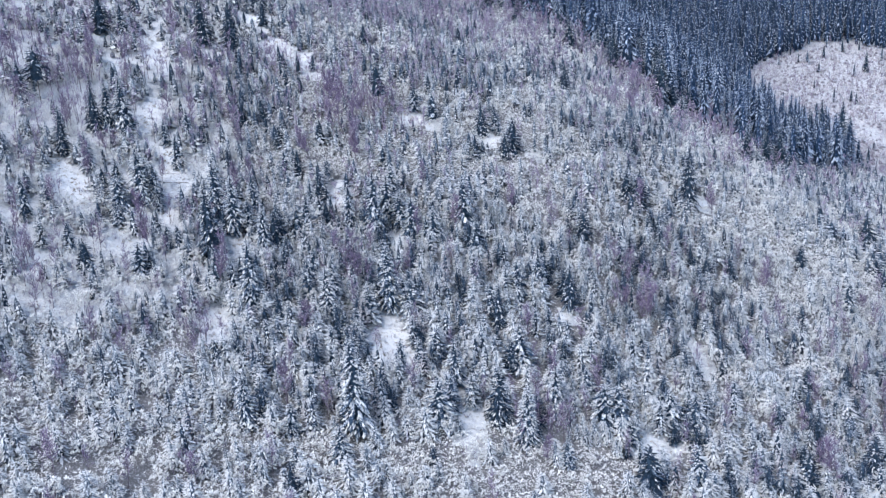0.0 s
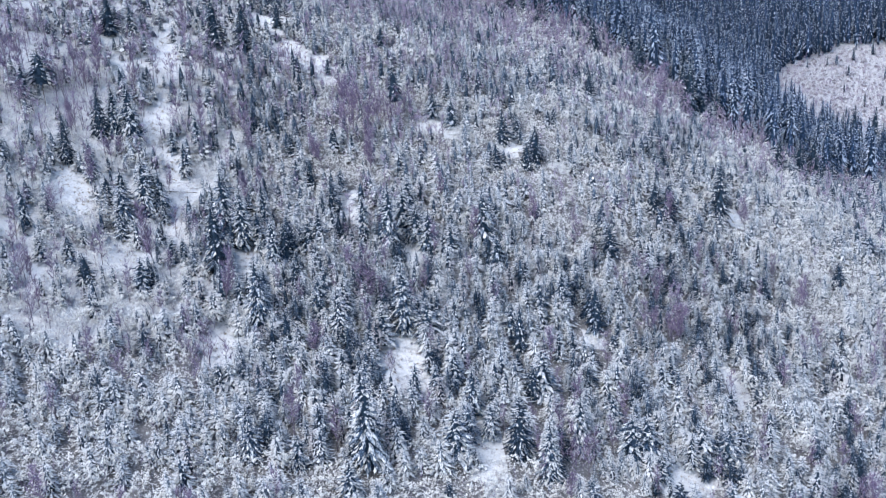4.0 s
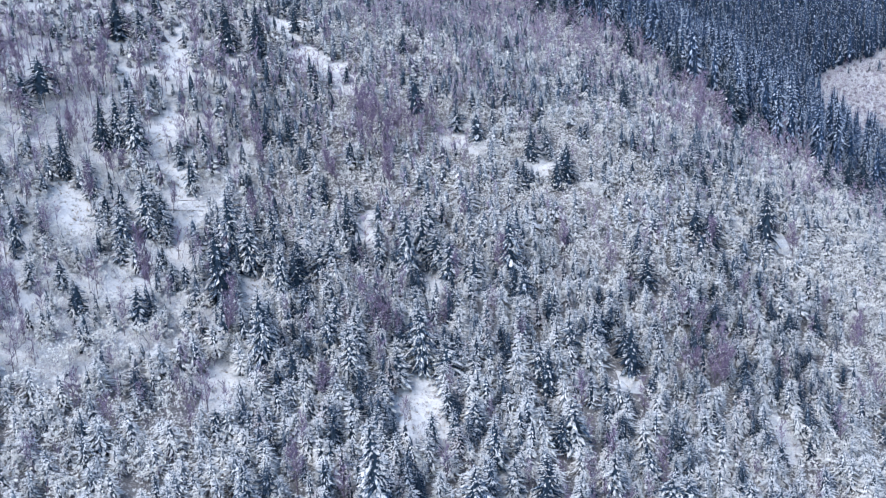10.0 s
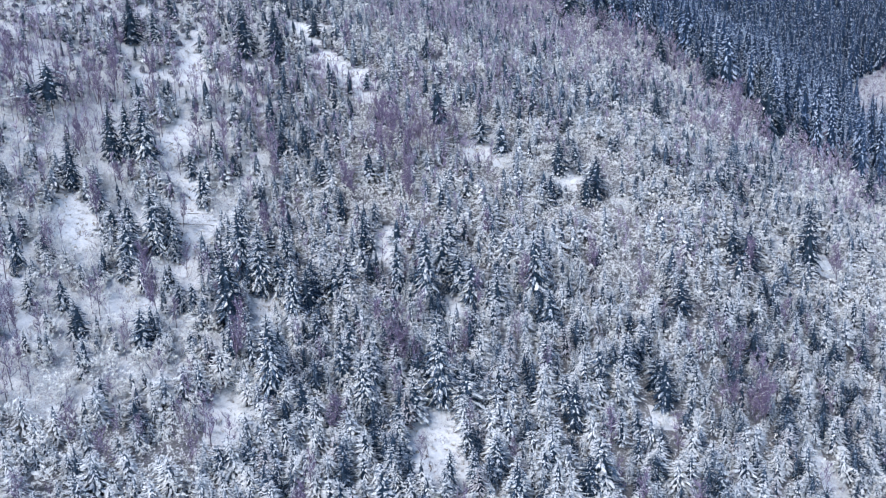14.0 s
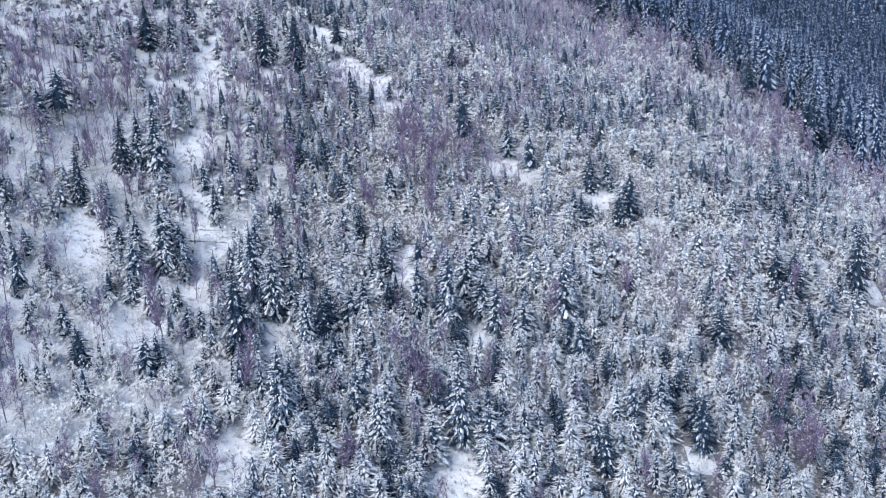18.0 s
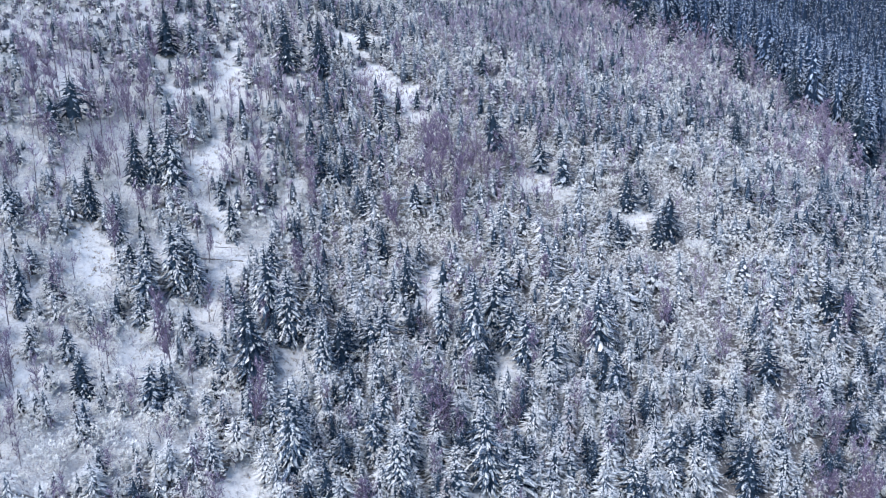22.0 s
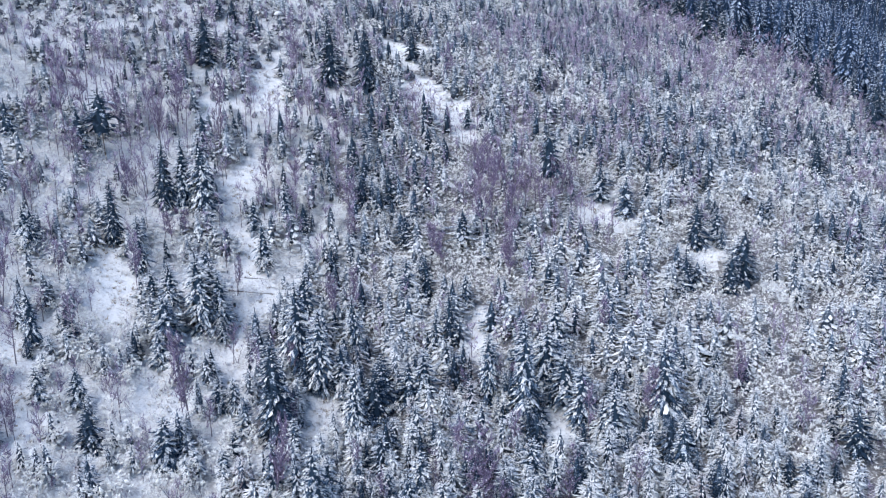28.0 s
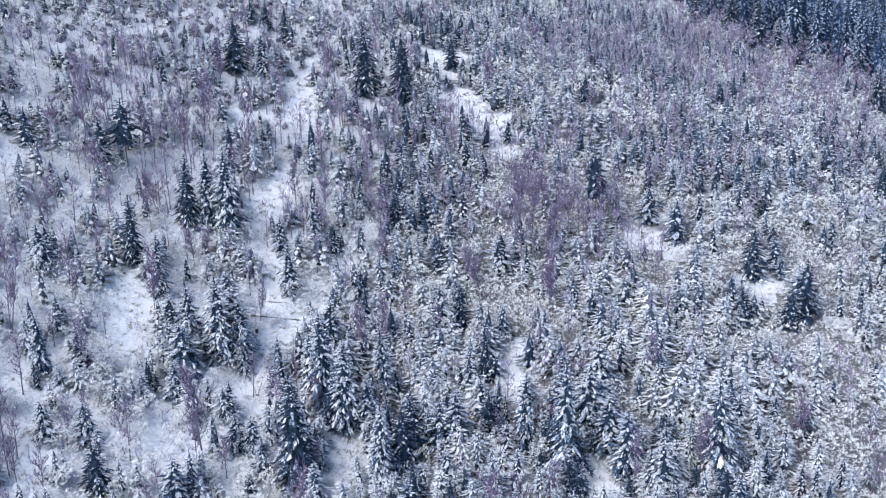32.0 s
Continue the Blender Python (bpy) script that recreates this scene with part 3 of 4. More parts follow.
DARK_SPRUCES.append((   # middle slope, middle
    (-25.4, 271, 11.3, 2.7), (-24.8, 274.8, 11.6, 2.5), (-25.4, 279.9, 8.7, 3.5), (3.4, 284.3, 12.2, 2.6), (-12.3, 295.4, 12, 1.9),
    (11.6, 296.3, 7.6, 2.9), (11, 301.7, 4.3, 2.1), (-19.3, 310, 10.5, 2), (-25.9, 327.3, 8.3, 2), (-38.9, 340, 8.6, 2.7),
    (-32.1, 342, 10.1, 2.3),))
DARK_SPRUCES.append((   # middle slope, east
    (67.9, 273.1, 10.5, 3.3), (86.3, 273.4, 5.3, 2.7), (144.5, 285.5, 8.9, 2.6), (48.2, 285.8, 7.4, 1.8), (92.1, 294.8, 13.7, 3.1),
    (178.6, 296.7, 9.4, 3.7), (88.7, 297.7, 10.7, 3.9), (90.2, 301.5, 7.8, 2.5), (111.4, 302, 21, 2.9), (113.2, 307.5, 9, 2),
    (50.9, 315.1, 9.2, 2.6), (54.3, 319.4, 13, 3.7), (190.2, 325.3, 13.4, 3.5), (101.4, 329.8, 8.4, 2.2), (45.5, 331, 12.3, 2.6),
    (51.6, 341.2, 7, 3), (138.5, 346.2, 8.9, 1.1),))
DARK_SPRUCES.append((   # upper slope, west
    (-95.6, 390.5, 16.7, 4.6), (-46, 392.7, 21.2, 3.8), (-56.7, 393.7, 21.9, 4.3), (-87.3, 414.3, 12.2, 2.2), (-95.4, 420.1, 8.9, 2.7),))
DARK_SPRUCES.append((   # upper slope, middle
    (6, 388.2, 5.7, 2), (-34.6, 419.8, 10.6, 2.6), (15, 424.8, 5.2, 4.3), (26.7, 431.7, 4.5, 2.9),))
DARK_SPRUCES.append((   # upper slope, east
    (52.1, 357, 5.1, 2.7), (166.3, 381.4, 15.1, 3.3), (179.1, 389.7, 17.1, 4), (186.7, 391.7, 20.7, 4), (93.7, 407.3, 8.7, 2),
    (88.8, 408.5, 10.2, 1.5), (205.3, 416.2, 26.8, 4), (147, 419.7, 14.3, 3.4), (156.5, 427.2, 15.9, 3.5), (195.8, 436.4, 19.4, 3.5),
    (202.9, 439.2, 23.7, 3.3), (150.8, 443.9, 24.4, 3.7), (220, 444.7, 14.4, 2.7), (215.8, 447.5, 25.7, 3.1), (148.1, 447.7, 19, 3.6),
    (236.6, 464.4, 29.8, 4.8), (133.9, 472.2, 18.3, 4.2), (112.1, 475.1, 18.1, 3.6),))
DARK_SPRUCES.append((   # far slope, east
    (156.9, 481.7, 14.8, 4.2), (216, 482.1, 21.2, 3.2), (150.4, 482.4, 17.3, 4.3), (267.6, 498.6, 19.4, 4.5), (134.2, 500.4, 13.3, 3.9),
    (236.8, 502.1, 20.7, 3.4), (155.7, 506.7, 17.2, 4.9), (265.1, 507, 11.5, 3.5), (92.8, 513.4, 14.3, 4.7), (199.4, 513.4, 18.9, 3.7),
    (271.5, 519.3, 36.2, 5), (117, 520.2, 11.6, 4.2), (78.5, 527.5, 21.5, 5.3), (305.9, 536.1, 12.3, 3), (98.1, 536.8, 12.4, 4.3),
    (304.7, 547.5, 30, 4.2), (71.5, 559.5, 17, 5.1), (305.8, 560.1, 35.9, 4.7), (57, 562.3, 15.9, 4.6), (263.3, 566.8, 17.9, 3.8),))
DARK_SPRUCES.append((   # far slope, east
    (300.8, 568.8, 20.1, 4), (250.8, 572.9, 19.7, 3.1), (232.4, 578.9, 25, 4.8), (289.7, 581.7, 24.8, 4.4), (294.7, 587.9, 20.6, 4),
    (229.4, 630.9, 17.3, 4.5), (129.5, 632.6, 26.6, 6.4), (147.7, 652.7, 34.9, 7.7), (166.6, 677.2, 33.5, 8.1), (434.5, 761.7, 17.9, 1.9),))
DARK_SPRUCES.append((   # more of them, from the foot upwards
    (35.4, 220.7, 9.2, 3.6), (-74.6, 251.3, 9.2, 3.4), (52.8, 264.1, 6.6, 2.5), (41, 313.8, 9.2, 2.6), (87.5, 380.9, 11.8, 3.7),
    (7.5, 408, 9, 5.2), (140.9, 417.2, 26, 5.2), (130.3, 462.7, 12.2, 3.5), (156.5, 472.6, 20.2, 5.4),))
SNOWY_SPRUCES = []
SNOWY_SPRUCES.append((   # lower slope, west
    (-49.4, 249.7, 7.3, 2.6), (-87.5, 258.1, 7.2, 2.4), (-81.3, 260.9, 8, 3.4), (-53, 268.8, 7.5, 3),))
SNOWY_SPRUCES.append((   # lower slope, middle
    (-8.6, 188.3, 9, 3), (-19.1, 195, 7.7, 2.2), (-29, 195.4, 13.8, 2.5), (-1.3, 196.4, 5.7, 1.7), (-4.5, 196.9, 23.8, 3.7),
    (35.3, 198.8, 14.7, 2.9), (14.9, 201.8, 12.4, 3.4), (1.6, 201.8, 10.9, 1.9), (23.4, 208.7, 8.3, 2.3), (-14, 209, 8.1, 2.1),
    (20.4, 214.5, 12.9, 1.8), (-37.4, 215.3, 7.4, 2.7), (7, 217.8, 9.2, 1.6), (11.9, 217.8, 9.5, 1.9), (-33, 218, 6, 2.4),
    (-27.6, 218.6, 7.5, 2.2), (38.6, 222, 12.6, 3.3), (16.7, 222.5, 9.3, 2.2), (-2.8, 226.2, 7.6, 2.5), (-3, 229.2, 8.6, 1.9),))
SNOWY_SPRUCES.append((   # lower slope, middle
    (24.1, 233.3, 6.3, 2.3), (-10.2, 235.6, 15.7, 2.9), (11.6, 236.9, 11.7, 2.9), (-30.1, 238.2, 20.7, 3), (6.3, 239.7, 18.9, 3),
    (33.6, 239.8, 9.8, 2.7), (-29.6, 242.2, 15.9, 3), (-8.9, 242.2, 13.6, 3.3), (22.3, 242.4, 7.4, 1.9), (9.9, 244.1, 7.2, 3.3),
    (-15.4, 245.3, 12.2, 2.2), (33.6, 245.6, 4.9, 2.9), (-19.9, 249.6, 8, 2.6), (30.6, 250.5, 10.1, 2.3), (-14.5, 251.6, 11, 2.6),
    (32.6, 254.2, 6.2, 2.9), (5.7, 259.1, 8.8, 2.9), (33.3, 263.9, 11.4, 2.4), (-28.4, 265.3, 16.2, 2.7), (-16.8, 266.5, 7.9, 2.4),))
SNOWY_SPRUCES.append((   # lower slope, middle
    (21.5, 269.1, 11.6, 2.8),))
SNOWY_SPRUCES.append((   # lower slope, east
    (75, 192.5, 12.1, 2.9), (43.7, 193.8, 7.4, 1.7), (62.1, 202.8, 7.7, 2.6), (56.3, 207.5, 11.6, 3.1), (44.3, 208.1, 13.7, 3.2),
    (80.3, 209.1, 11.1, 3.2), (73.8, 209.6, 11, 3.5), (54.3, 216.3, 7.9, 2.5), (48.6, 236.6, 6.4, 3.7), (65.6, 243.2, 7.9, 1.6),
    (42.6, 247.4, 10.5, 2.8), (48.8, 248.3, 14.4, 2.5), (40, 251.3, 7.4, 2.6), (70, 251.8, 6.2, 2.8), (65.1, 254.3, 7.5, 2.8),
    (55.8, 262.6, 7.7, 2.8), (153, 268.7, 11.5, 2.6),))
SNOWY_SPRUCES.append((   # middle slope, west
    (-66.2, 289.9, 18.4, 3.7), (-62.3, 291.4, 14.3, 3), (-65.4, 294.2, 13.4, 4.5), (-90, 277.1, 8.4, 2.5), (-71.2, 277.1, 7.8, 4.3), (-71.8, 282.4, 12.2, 4.1), (-43.3, 283.5, 20.8, 3.4), (-46.5, 286, 13.4, 2.3),
    (-61.3, 288.3, 5.9, 2.6), (-73.1, 290.7, 13.6, 3.4), (-77.5, 292.3, 10, 2.5), (-108.2, 297.4, 10.7, 2.6), (-45.5, 298.5, 12.1, 3.4),
    (-108.4, 300.9, 8.2, 2.4), (-84.6, 302.7, 13.6, 2.5), (-69, 302.7, 10.1, 3.3), (-87.2, 309.9, 8.6, 2), (-58.5, 313.8, 12, 2.2),
    (-64.2, 326.3, 9.1, 1.9), (-82.4, 328, 18.5, 3.2), (-77.1, 327.2, 21.5, 3.2), (-80, 331.2, 9.8, 3.8), (-128.6, 331.3, 9.7, 3.1),))
SNOWY_SPRUCES.append((   # middle slope, west
    (-134.9, 334, 8.4, 2.2), (-111.8, 335.3, 12, 3), (-57.6, 337.1, 6.5, 2), (-48.6, 345.4, 7.3, 1.8), (-141, 348.4, 7.3, 2.3),
    (-83.8, 349.5, 12.6, 2.4),))
SNOWY_SPRUCES.append((   # middle slope, middle
    (15.3, 273.3, 12.7, 3), (4, 273.9, 20.2, 2.7), (-19, 275.6, 10.5, 3.4), (21.8, 275.6, 8.5, 2.5), (-3.2, 277.9, 15.6, 2.5),
    (-37.9, 278.5, 18.7, 3.2), (12, 278.5, 11.5, 3.4), (-33.6, 279.4, 10.1, 3.1), (22.6, 281.1, 7.3, 2.8), (-3.2, 284.8, 9.9, 2.5),
    (-32.3, 288.7, 14.6, 2.4), (-15.1, 290.8, 9.8, 2), (3.5, 292.3, 9, 3.6), (10.6, 292.4, 12.1, 3.2), (-9.7, 307.3, 7.8, 2.6),
    (-23.4, 307.9, 11.7, 2.6), (39.9, 312.1, 5.8, 2.3), (-21.1, 316.5, 6.4, 3.5), (-25.4, 333.6, 6.7, 2.5), (29.3, 342, 10.2, 3.2),))
SNOWY_SPRUCES.append((   # middle slope, middle
    (-25.3, 343.9, 6.5, 1.7), (22.9, 347.8, 9.7, 2.9), (35.3, 349.2, 7.2, 2.3),))
SNOWY_SPRUCES.append((   # middle slope, east
    (79.3, 301.4, 4.7, 3.1), (101.5, 304.4, 5.5, 2.4), (107.3, 308.1, 5, 2), (115.4, 320.3, 5, 2.6), (51.9, 331.7, 5.4, 2.6),
    (107.2, 334.3, 6, 2.7), (123.4, 338.9, 5.4, 1.8), (160.6, 343.5, 7.9, 2.6), (64.1, 344.8, 7, 2.3),))
SNOWY_SPRUCES.append((   # upper slope, west
    (-53.4, 350.7, 5.2, 1.9), (-78.2, 359.7, 6.2, 2.3), (-77.8, 362.8, 6.2, 1.9), (-111.3, 374.3, 6.3, 3.1), (-111.6, 390.7, 6.3, 3.6),
    (-87.4, 391.6, 13.2, 3.3), (-83.4, 397.1, 6.7, 1.6), (-78.7, 402.5, 4.8, 2.1), (-101, 423, 7.2, 1.9),))
SNOWY_SPRUCES.append((   # upper slope, middle
    (36.3, 356.9, 4.4, 2.2), (-10, 376.1, 3.9, 1.6), (-6.4, 376.7, 6.8, 2.2), (-13.8, 379.1, 6.7, 1.9), (-8.2, 382.1, 5.6, 3.4),
    (-27.3, 384.6, 4.9, 1.3), (6, 385.1, 6.4, 2.1), (36.3, 408, 5.9, 2.7), (-30.3, 414.5, 7, 2.5), (37.5, 416, 6.1, 1.9),
    (-26.9, 454.4, 9.6, 3.3),))
SNOWY_SPRUCES.append((   # upper slope, east
    (45.9, 362.3, 5.4, 2.7), (59.4, 392, 5.7, 2.1), (89.7, 396.4, 6.6, 2.5), (143.6, 399.3, 14.1, 4.4), (45.3, 406.6, 5.9, 3.2),
    (81.8, 406.7, 8.5, 3.1), (83.4, 410.8, 8.2, 3.2), (239.9, 415.9, 7, 3), (46, 418.1, 4.1, 3.2), (80.6, 419.9, 12.2, 2.4),
    (82.2, 430.5, 8.6, 2), (184.5, 437.4, 13.8, 3.2), (168.6, 442, 15.8, 4.5),))
SNOWY_SPRUCES.append((   # far slope, east
    (176.9, 487.9, 12.9, 4.8), (131.9, 493.9, 12.3, 4), (245.1, 505.3, 16.2, 3.4), (87.1, 530.5, 16, 4.8), (245.7, 557.1, 15.8, 4.1),
    (225.6, 627.2, 19.7, 5.4), (176.8, 695.8, 17.7, 6.8),))
SNOWY_SPRUCES.append((   # more of them, from the foot upwards
    (59.9, 207.4, 11.9, 3.2), (0.3, 235.2, 9.8, 2.6), (-40.6, 249.5, 11.6, 1.5), (-60.8, 251, 10.4, 2.8), (-56.2, 268.1, 7.7, 3.6),
    (-95.2, 272.4, 12.6, 2), (-15.9, 275.5, 13, 3.1), (31.6, 275.6, 17.3, 4.1), (8, 282.3, 14.1, 4), (43.4, 287.2, 6.8, 3.8),
    (96.9, 323.7, 8.6, 4.1), (-56.3, 329.1, 12.1, 2), (122, 329.2, 8.8, 2.3), (99.8, 337.9, 7.7, 3.7), (84.3, 321.3, 9.2, 3.5), (66.1, 346.2, 7.5, 3.1), (107.2, 344, 9, 3.1), (50.9, 335.2, 8.2, 3), (147.8, 354.9, 7.1, 1.6),))
TALL_STEMS = []
TALL_STEMS.append((   # middle slope, west
    (-105.8, 336.6, 18.7, 3.4),))
TALL_STEMS.append((   # middle slope, middle
    (10.4, 344.6, 20.6, 2.6),))
BIRCHES = []
BIRCHES.append((   # lower slope, west
    (-86.6, 247.1, 10.5, 1.3), (-59.6, 261.7, 21.4, 2.1),))
BIRCHES.append((   # lower slope, middle
    (-38.2, 177.9, 10.4, 2.6), (38.8, 193.1, 8.8, 2.2), (-20.5, 203.6, 11.5, 3.5), (-16, 228.4, 10.8, 4), (-39.9, 246.8, 17.9, 3.4),
    (-2.5, 248.3, 11.7, 3.7), (-2, 251.7, 16.5, 4.2),))
BIRCHES.append((   # lower slope, east
    (113.5, 198.6, 17.3, 4.4), (78.4, 243.3, 13.2, 3.3), (79.8, 244.4, 13.6, 3.2), (72.5, 245, 10.2, 2.3), (76.2, 256, 6.9, 2.7),
    (121.9, 265.4, 12, 3.4), (157.6, 268, 9.6, 4.2),))
BIRCHES.append((   # middle slope, west
    (-104.2, 277.4, 19.7, 1.8), (-66.7, 289.7, 9.9, 1.2), (-98.8, 291.8, 9.9, 1.7), (-83.3, 296.7, 16.3, 1.6), (-62.6, 303.5, 10.4, 1.1),
    (-112.6, 308.7, 14.3, 2.8), (-81.2, 314.8, 9.4, 2.7), (-78.6, 316.9, 8.8, 2.7), (-93.7, 320.6, 14.9, 1.5), (-94.2, 326.6, 11.1, 2.6),
    (-109.9, 330.4, 11.2, 3.4), (-41.8, 335.7, 15.8, 3.9), (-124.2, 337.3, 12.7, 2.8), (-116.7, 337.7, 25.2, 3.8), (-56.7, 340.2, 15.9, 3.2),
    (-64.4, 341.3, 14.4, 2.9), (-115, 346.7, 15.8, 3.9), (-105.8, 346.9, 18.3, 3.7), (-94.8, 347.1, 17.6, 3.4),))
BIRCHES.append((   # middle slope, middle
    (28, 273.8, 14.5, 2.7), (30.2, 274.1, 13.4, 2), (2.1, 277.7, 9.3, 2.4), (31.4, 278.4, 12.5, 2.8), (20.7, 296.1, 11, 2.4),
    (-38.8, 297.4, 15.1, 2.7), (-35.1, 299.2, 14.3, 2.8), (0.3, 314.6, 14.3, 2.9), (0, 315.8, 15.8, 3.1), (-15.1, 319.1, 13.4, 2.7),
    (-16.6, 321.3, 11.3, 3.2), (-39.1, 325.5, 11, 2.4), (-6.6, 326.9, 26.7, 3.3), (-0.4, 330.6, 17, 3.1), (-5.3, 334.6, 20.6, 2.7),
    (7.4, 336.4, 15.9, 1.7), (-0.4, 336.9, 23.4, 4.1), (12.4, 344, 15.5, 1.8), (3.4, 344.4, 12.3, 4.2), (14.8, 346.4, 11.4, 1.4),))
BIRCHES.append((   # middle slope, middle
    (11.9, 347.8, 15.5, 4.2), (-4.7, 348.5, 10.4, 4.2),))
BIRCHES.append((   # middle slope, east
    (46.7, 282.5, 13.7, 2.3), (92, 291.6, 13.3, 2.7), (119.2, 299.2, 13.8, 2.8),))
BIRCHES.append((   # upper slope, west
    (-97.2, 351.2, 17, 1.9), (-79.8, 351.2, 23.5, 3.4), (-92.4, 353.7, 20, 2.8), (-61.7, 357.5, 15, 3), (-93, 359.7, 18.1, 2.9),
    (-50.6, 362.7, 12.2, 3.8), (-62.6, 374.7, 9.5, 2.9), (-45.6, 378.7, 8.3, 3.2), (-96.5, 380.3, 15.9, 1.7), (-40.2, 380.5, 9.6, 4.1),
    (-69.4, 396.5, 21.5, 3.5),))
BIRCHES.append((   # upper slope, middle
    (-6.3, 352.8, 14.8, 3.7), (-20.6, 404.9, 15.2, 3.1), (-3.4, 428.4, 11.7, 3),))
BIRCHES.append((   # upper slope, east
    (92.5, 354.2, 8.7, 4), (116.7, 383.7, 20, 3.9), (108.4, 386.8, 9.5, 4.4), (215.4, 402.6, 10.6, 4), (47.3, 423.3, 12.3, 2.1),
    (142.2, 425.6, 10.5, 4.4), (40.4, 442.6, 16.6, 3.2), (163.7, 443.2, 9.6, 4.6), (136.1, 450, 13.6, 5.1), (81.7, 478.9, 10.2, 4),))
BIRCHES.append((   # far slope, east
    (95.4, 490.3, 14.6, 4.2), (109.3, 496, 11.7, 4.8), (118.4, 498.5, 10.2, 5.6), (103.9, 501.1, 13.1, 6.8), (102.5, 503.3, 10.8, 4.3),
    (93.6, 510.6, 13.2, 6.9),))

rng = np.random.default_rng(11)
MODEL_H = 12.0


def models(name, count, make, label, category):
    made = []
    for i in range(count):
        ob = thing(name, make(i), label, category)
        made.append(ob)
    return made


def plant(stands, made, ref_r, label, group):
    """One tree for each row of the stands; the first of each model is the model itself."""
    used = set()
    n = 0
    for stand in stands:
        for x, y, h, r in stand:
            k = (n * 7 + int(x * 3)) % len(made)
            sc = h / MODEL_H
            wide = min(max(r / ref_r, 0.75 * sc), 1.25 * sc)
            z = float(rough_height(np.array([x]), np.array([y]))[0])
            m = pose(x, y, z, rng.normal(0, 1.2), rng.normal(0, 1.2), rng.uniform(0, 360)) @ Matrix.Diagonal((wide, wide, sc, 1))
            ob = made[k] if k not in used else copy_thing(made[k], Matrix())
            used.add(k)
            ob.matrix_basis = m
            tall = "tall" if h > 15 else "small" if h < 7 else "middling"
            tagged(ob, label.format(tall), "tree", group)
            n += 1
    for k, ob in enumerate(made):
        if k not in used:
            for o in (*ob.children_recursive, ob):
                bpy.data.objects.remove(o)


def stood(*stands):
    """Where those trees stand, so that nothing else grows there."""
    return [(x, y, max(0.8 * r, 1.2)) for group in stands for stand in group for x, y, h, r in stand]


def high(stands):
    return [[row for row in stand if row[1] >= 330] for stand in stands]


def low(stands):
    return [[row for row in stand if row[1] < 330] for stand in stands]


DARK = "{} dark green spruce with a light dusting of snow"
def tall(stands, least, most=99.0):
    return [[row for row in stand if least <= row[2] < most] for stand in stands]


plant(tall(DARK_SPRUCES, 15), models("spruce_tree", 6, lambda i: spruce(rng, MODEL_H, 2.8, 28, 15, DARK_BOUGHS, 0.03 + 0.03 * (i % 3), base=0.03, shape=0.7, sag=0.2, width=0.09), "", "tree"), 2.6, DARK, "dark spruces on the slope")
plant(tall(DARK_SPRUCES, 0, 15), models("spruce_tree", 8, lambda i: spruce(rng, MODEL_H, 3.0, 19, 12, DARK_BOUGHS, 0.04 + 0.03 * (i % 4), base=0.03, shape=0.66, sag=0.15, width=0.12), "", "tree"), 2.5, DARK, "dark spruces on the slope")
LADEN = "{} spruce with boughs bent under fresh snow"
plant(tall(SNOWY_SPRUCES, 13), models("spruce_tree", 8, lambda i: spruce(rng, MODEL_H, 2.9, 25, 14, LADEN_BOUGHS, 0.18 + 0.06 * (i % 4), base=0.03, shape=0.64, sag=0.2, width=0.09), "", "tree"), 2.7, LADEN, "snow-laden spruces on the slope")
plant(low(tall(SNOWY_SPRUCES, 0, 13)), models("spruce_tree", 10, lambda i: spruce(rng, MODEL_H, 3.2, 18, 12, LADEN_BOUGHS, 0.18 + 0.06 * (i % 6), base=0.03, shape=0.62, sag=0.2, width=0.12), "", "tree"), 2.6, LADEN, "snow-laden spruces on the slope")
plant(high(tall(SNOWY_SPRUCES, 0, 13)), models("spruce_tree", 8, lambda i: spruce(rng, MODEL_H, 3.2, 16, 10, LADEN_BOUGHS, 0.18 + 0.06 * (i % 6), base=0.03, shape=0.62, sag=0.2, width=0.14), "", "tree"), 2.6, LADEN, "snow-laden spruces on the slope")
plant(TALL_STEMS, models("spruce_tree", 2, lambda i: spruce(rng, MODEL_H, 2.6, 12, 10, DARK_BOUGHS, 0.05, base=0.42, shape=0.55, sag=0.15, width=0.12), "", "tree"), 2.0,
      "{} spruce with a bare lower stem and dark crown", "bare-stemmed spruces")
BARE = "{} leafless birch with purple-brown twigs and thin stem"
plant(low(BIRCHES), models("birch_tree", 10, lambda i: broadleaf(rng, MODEL_H, 1.8, 1 if i % 3 else 2, 44, 800, 0.06, False, 0.26, thick=1.25), "", "tree"), 2.6, BARE, "bare birches on the slope")
plant(high(BIRCHES), models("birch_tree", 8, lambda i: broadleaf(rng, MODEL_H, 1.8, 1 if i % 3 else 2, 30, 420, 0.06, False, 0.26, thick=1.8), "", "tree"), 2.6, BARE, "bare birches on the slope")

TAKEN = stood(DARK_SPRUCES, SNOWY_SPRUCES, TALL_STEMS) + [(x, y, 0.9) for stand in BIRCHES for x, y, h, r in stand]
TAKEN += [(x, y - 0.9 * max(r, 2.5), max(r, 2.5)) for stand in DARK_SPRUCES for x, y, h, r in stand]


def free(x, y):
    ok = np.ones(len(x), bool)
    for tx, ty, r in TAKEN:
        ok &= (x - tx) ** 2 + (y - ty) ** 2 > r * r
    return ok


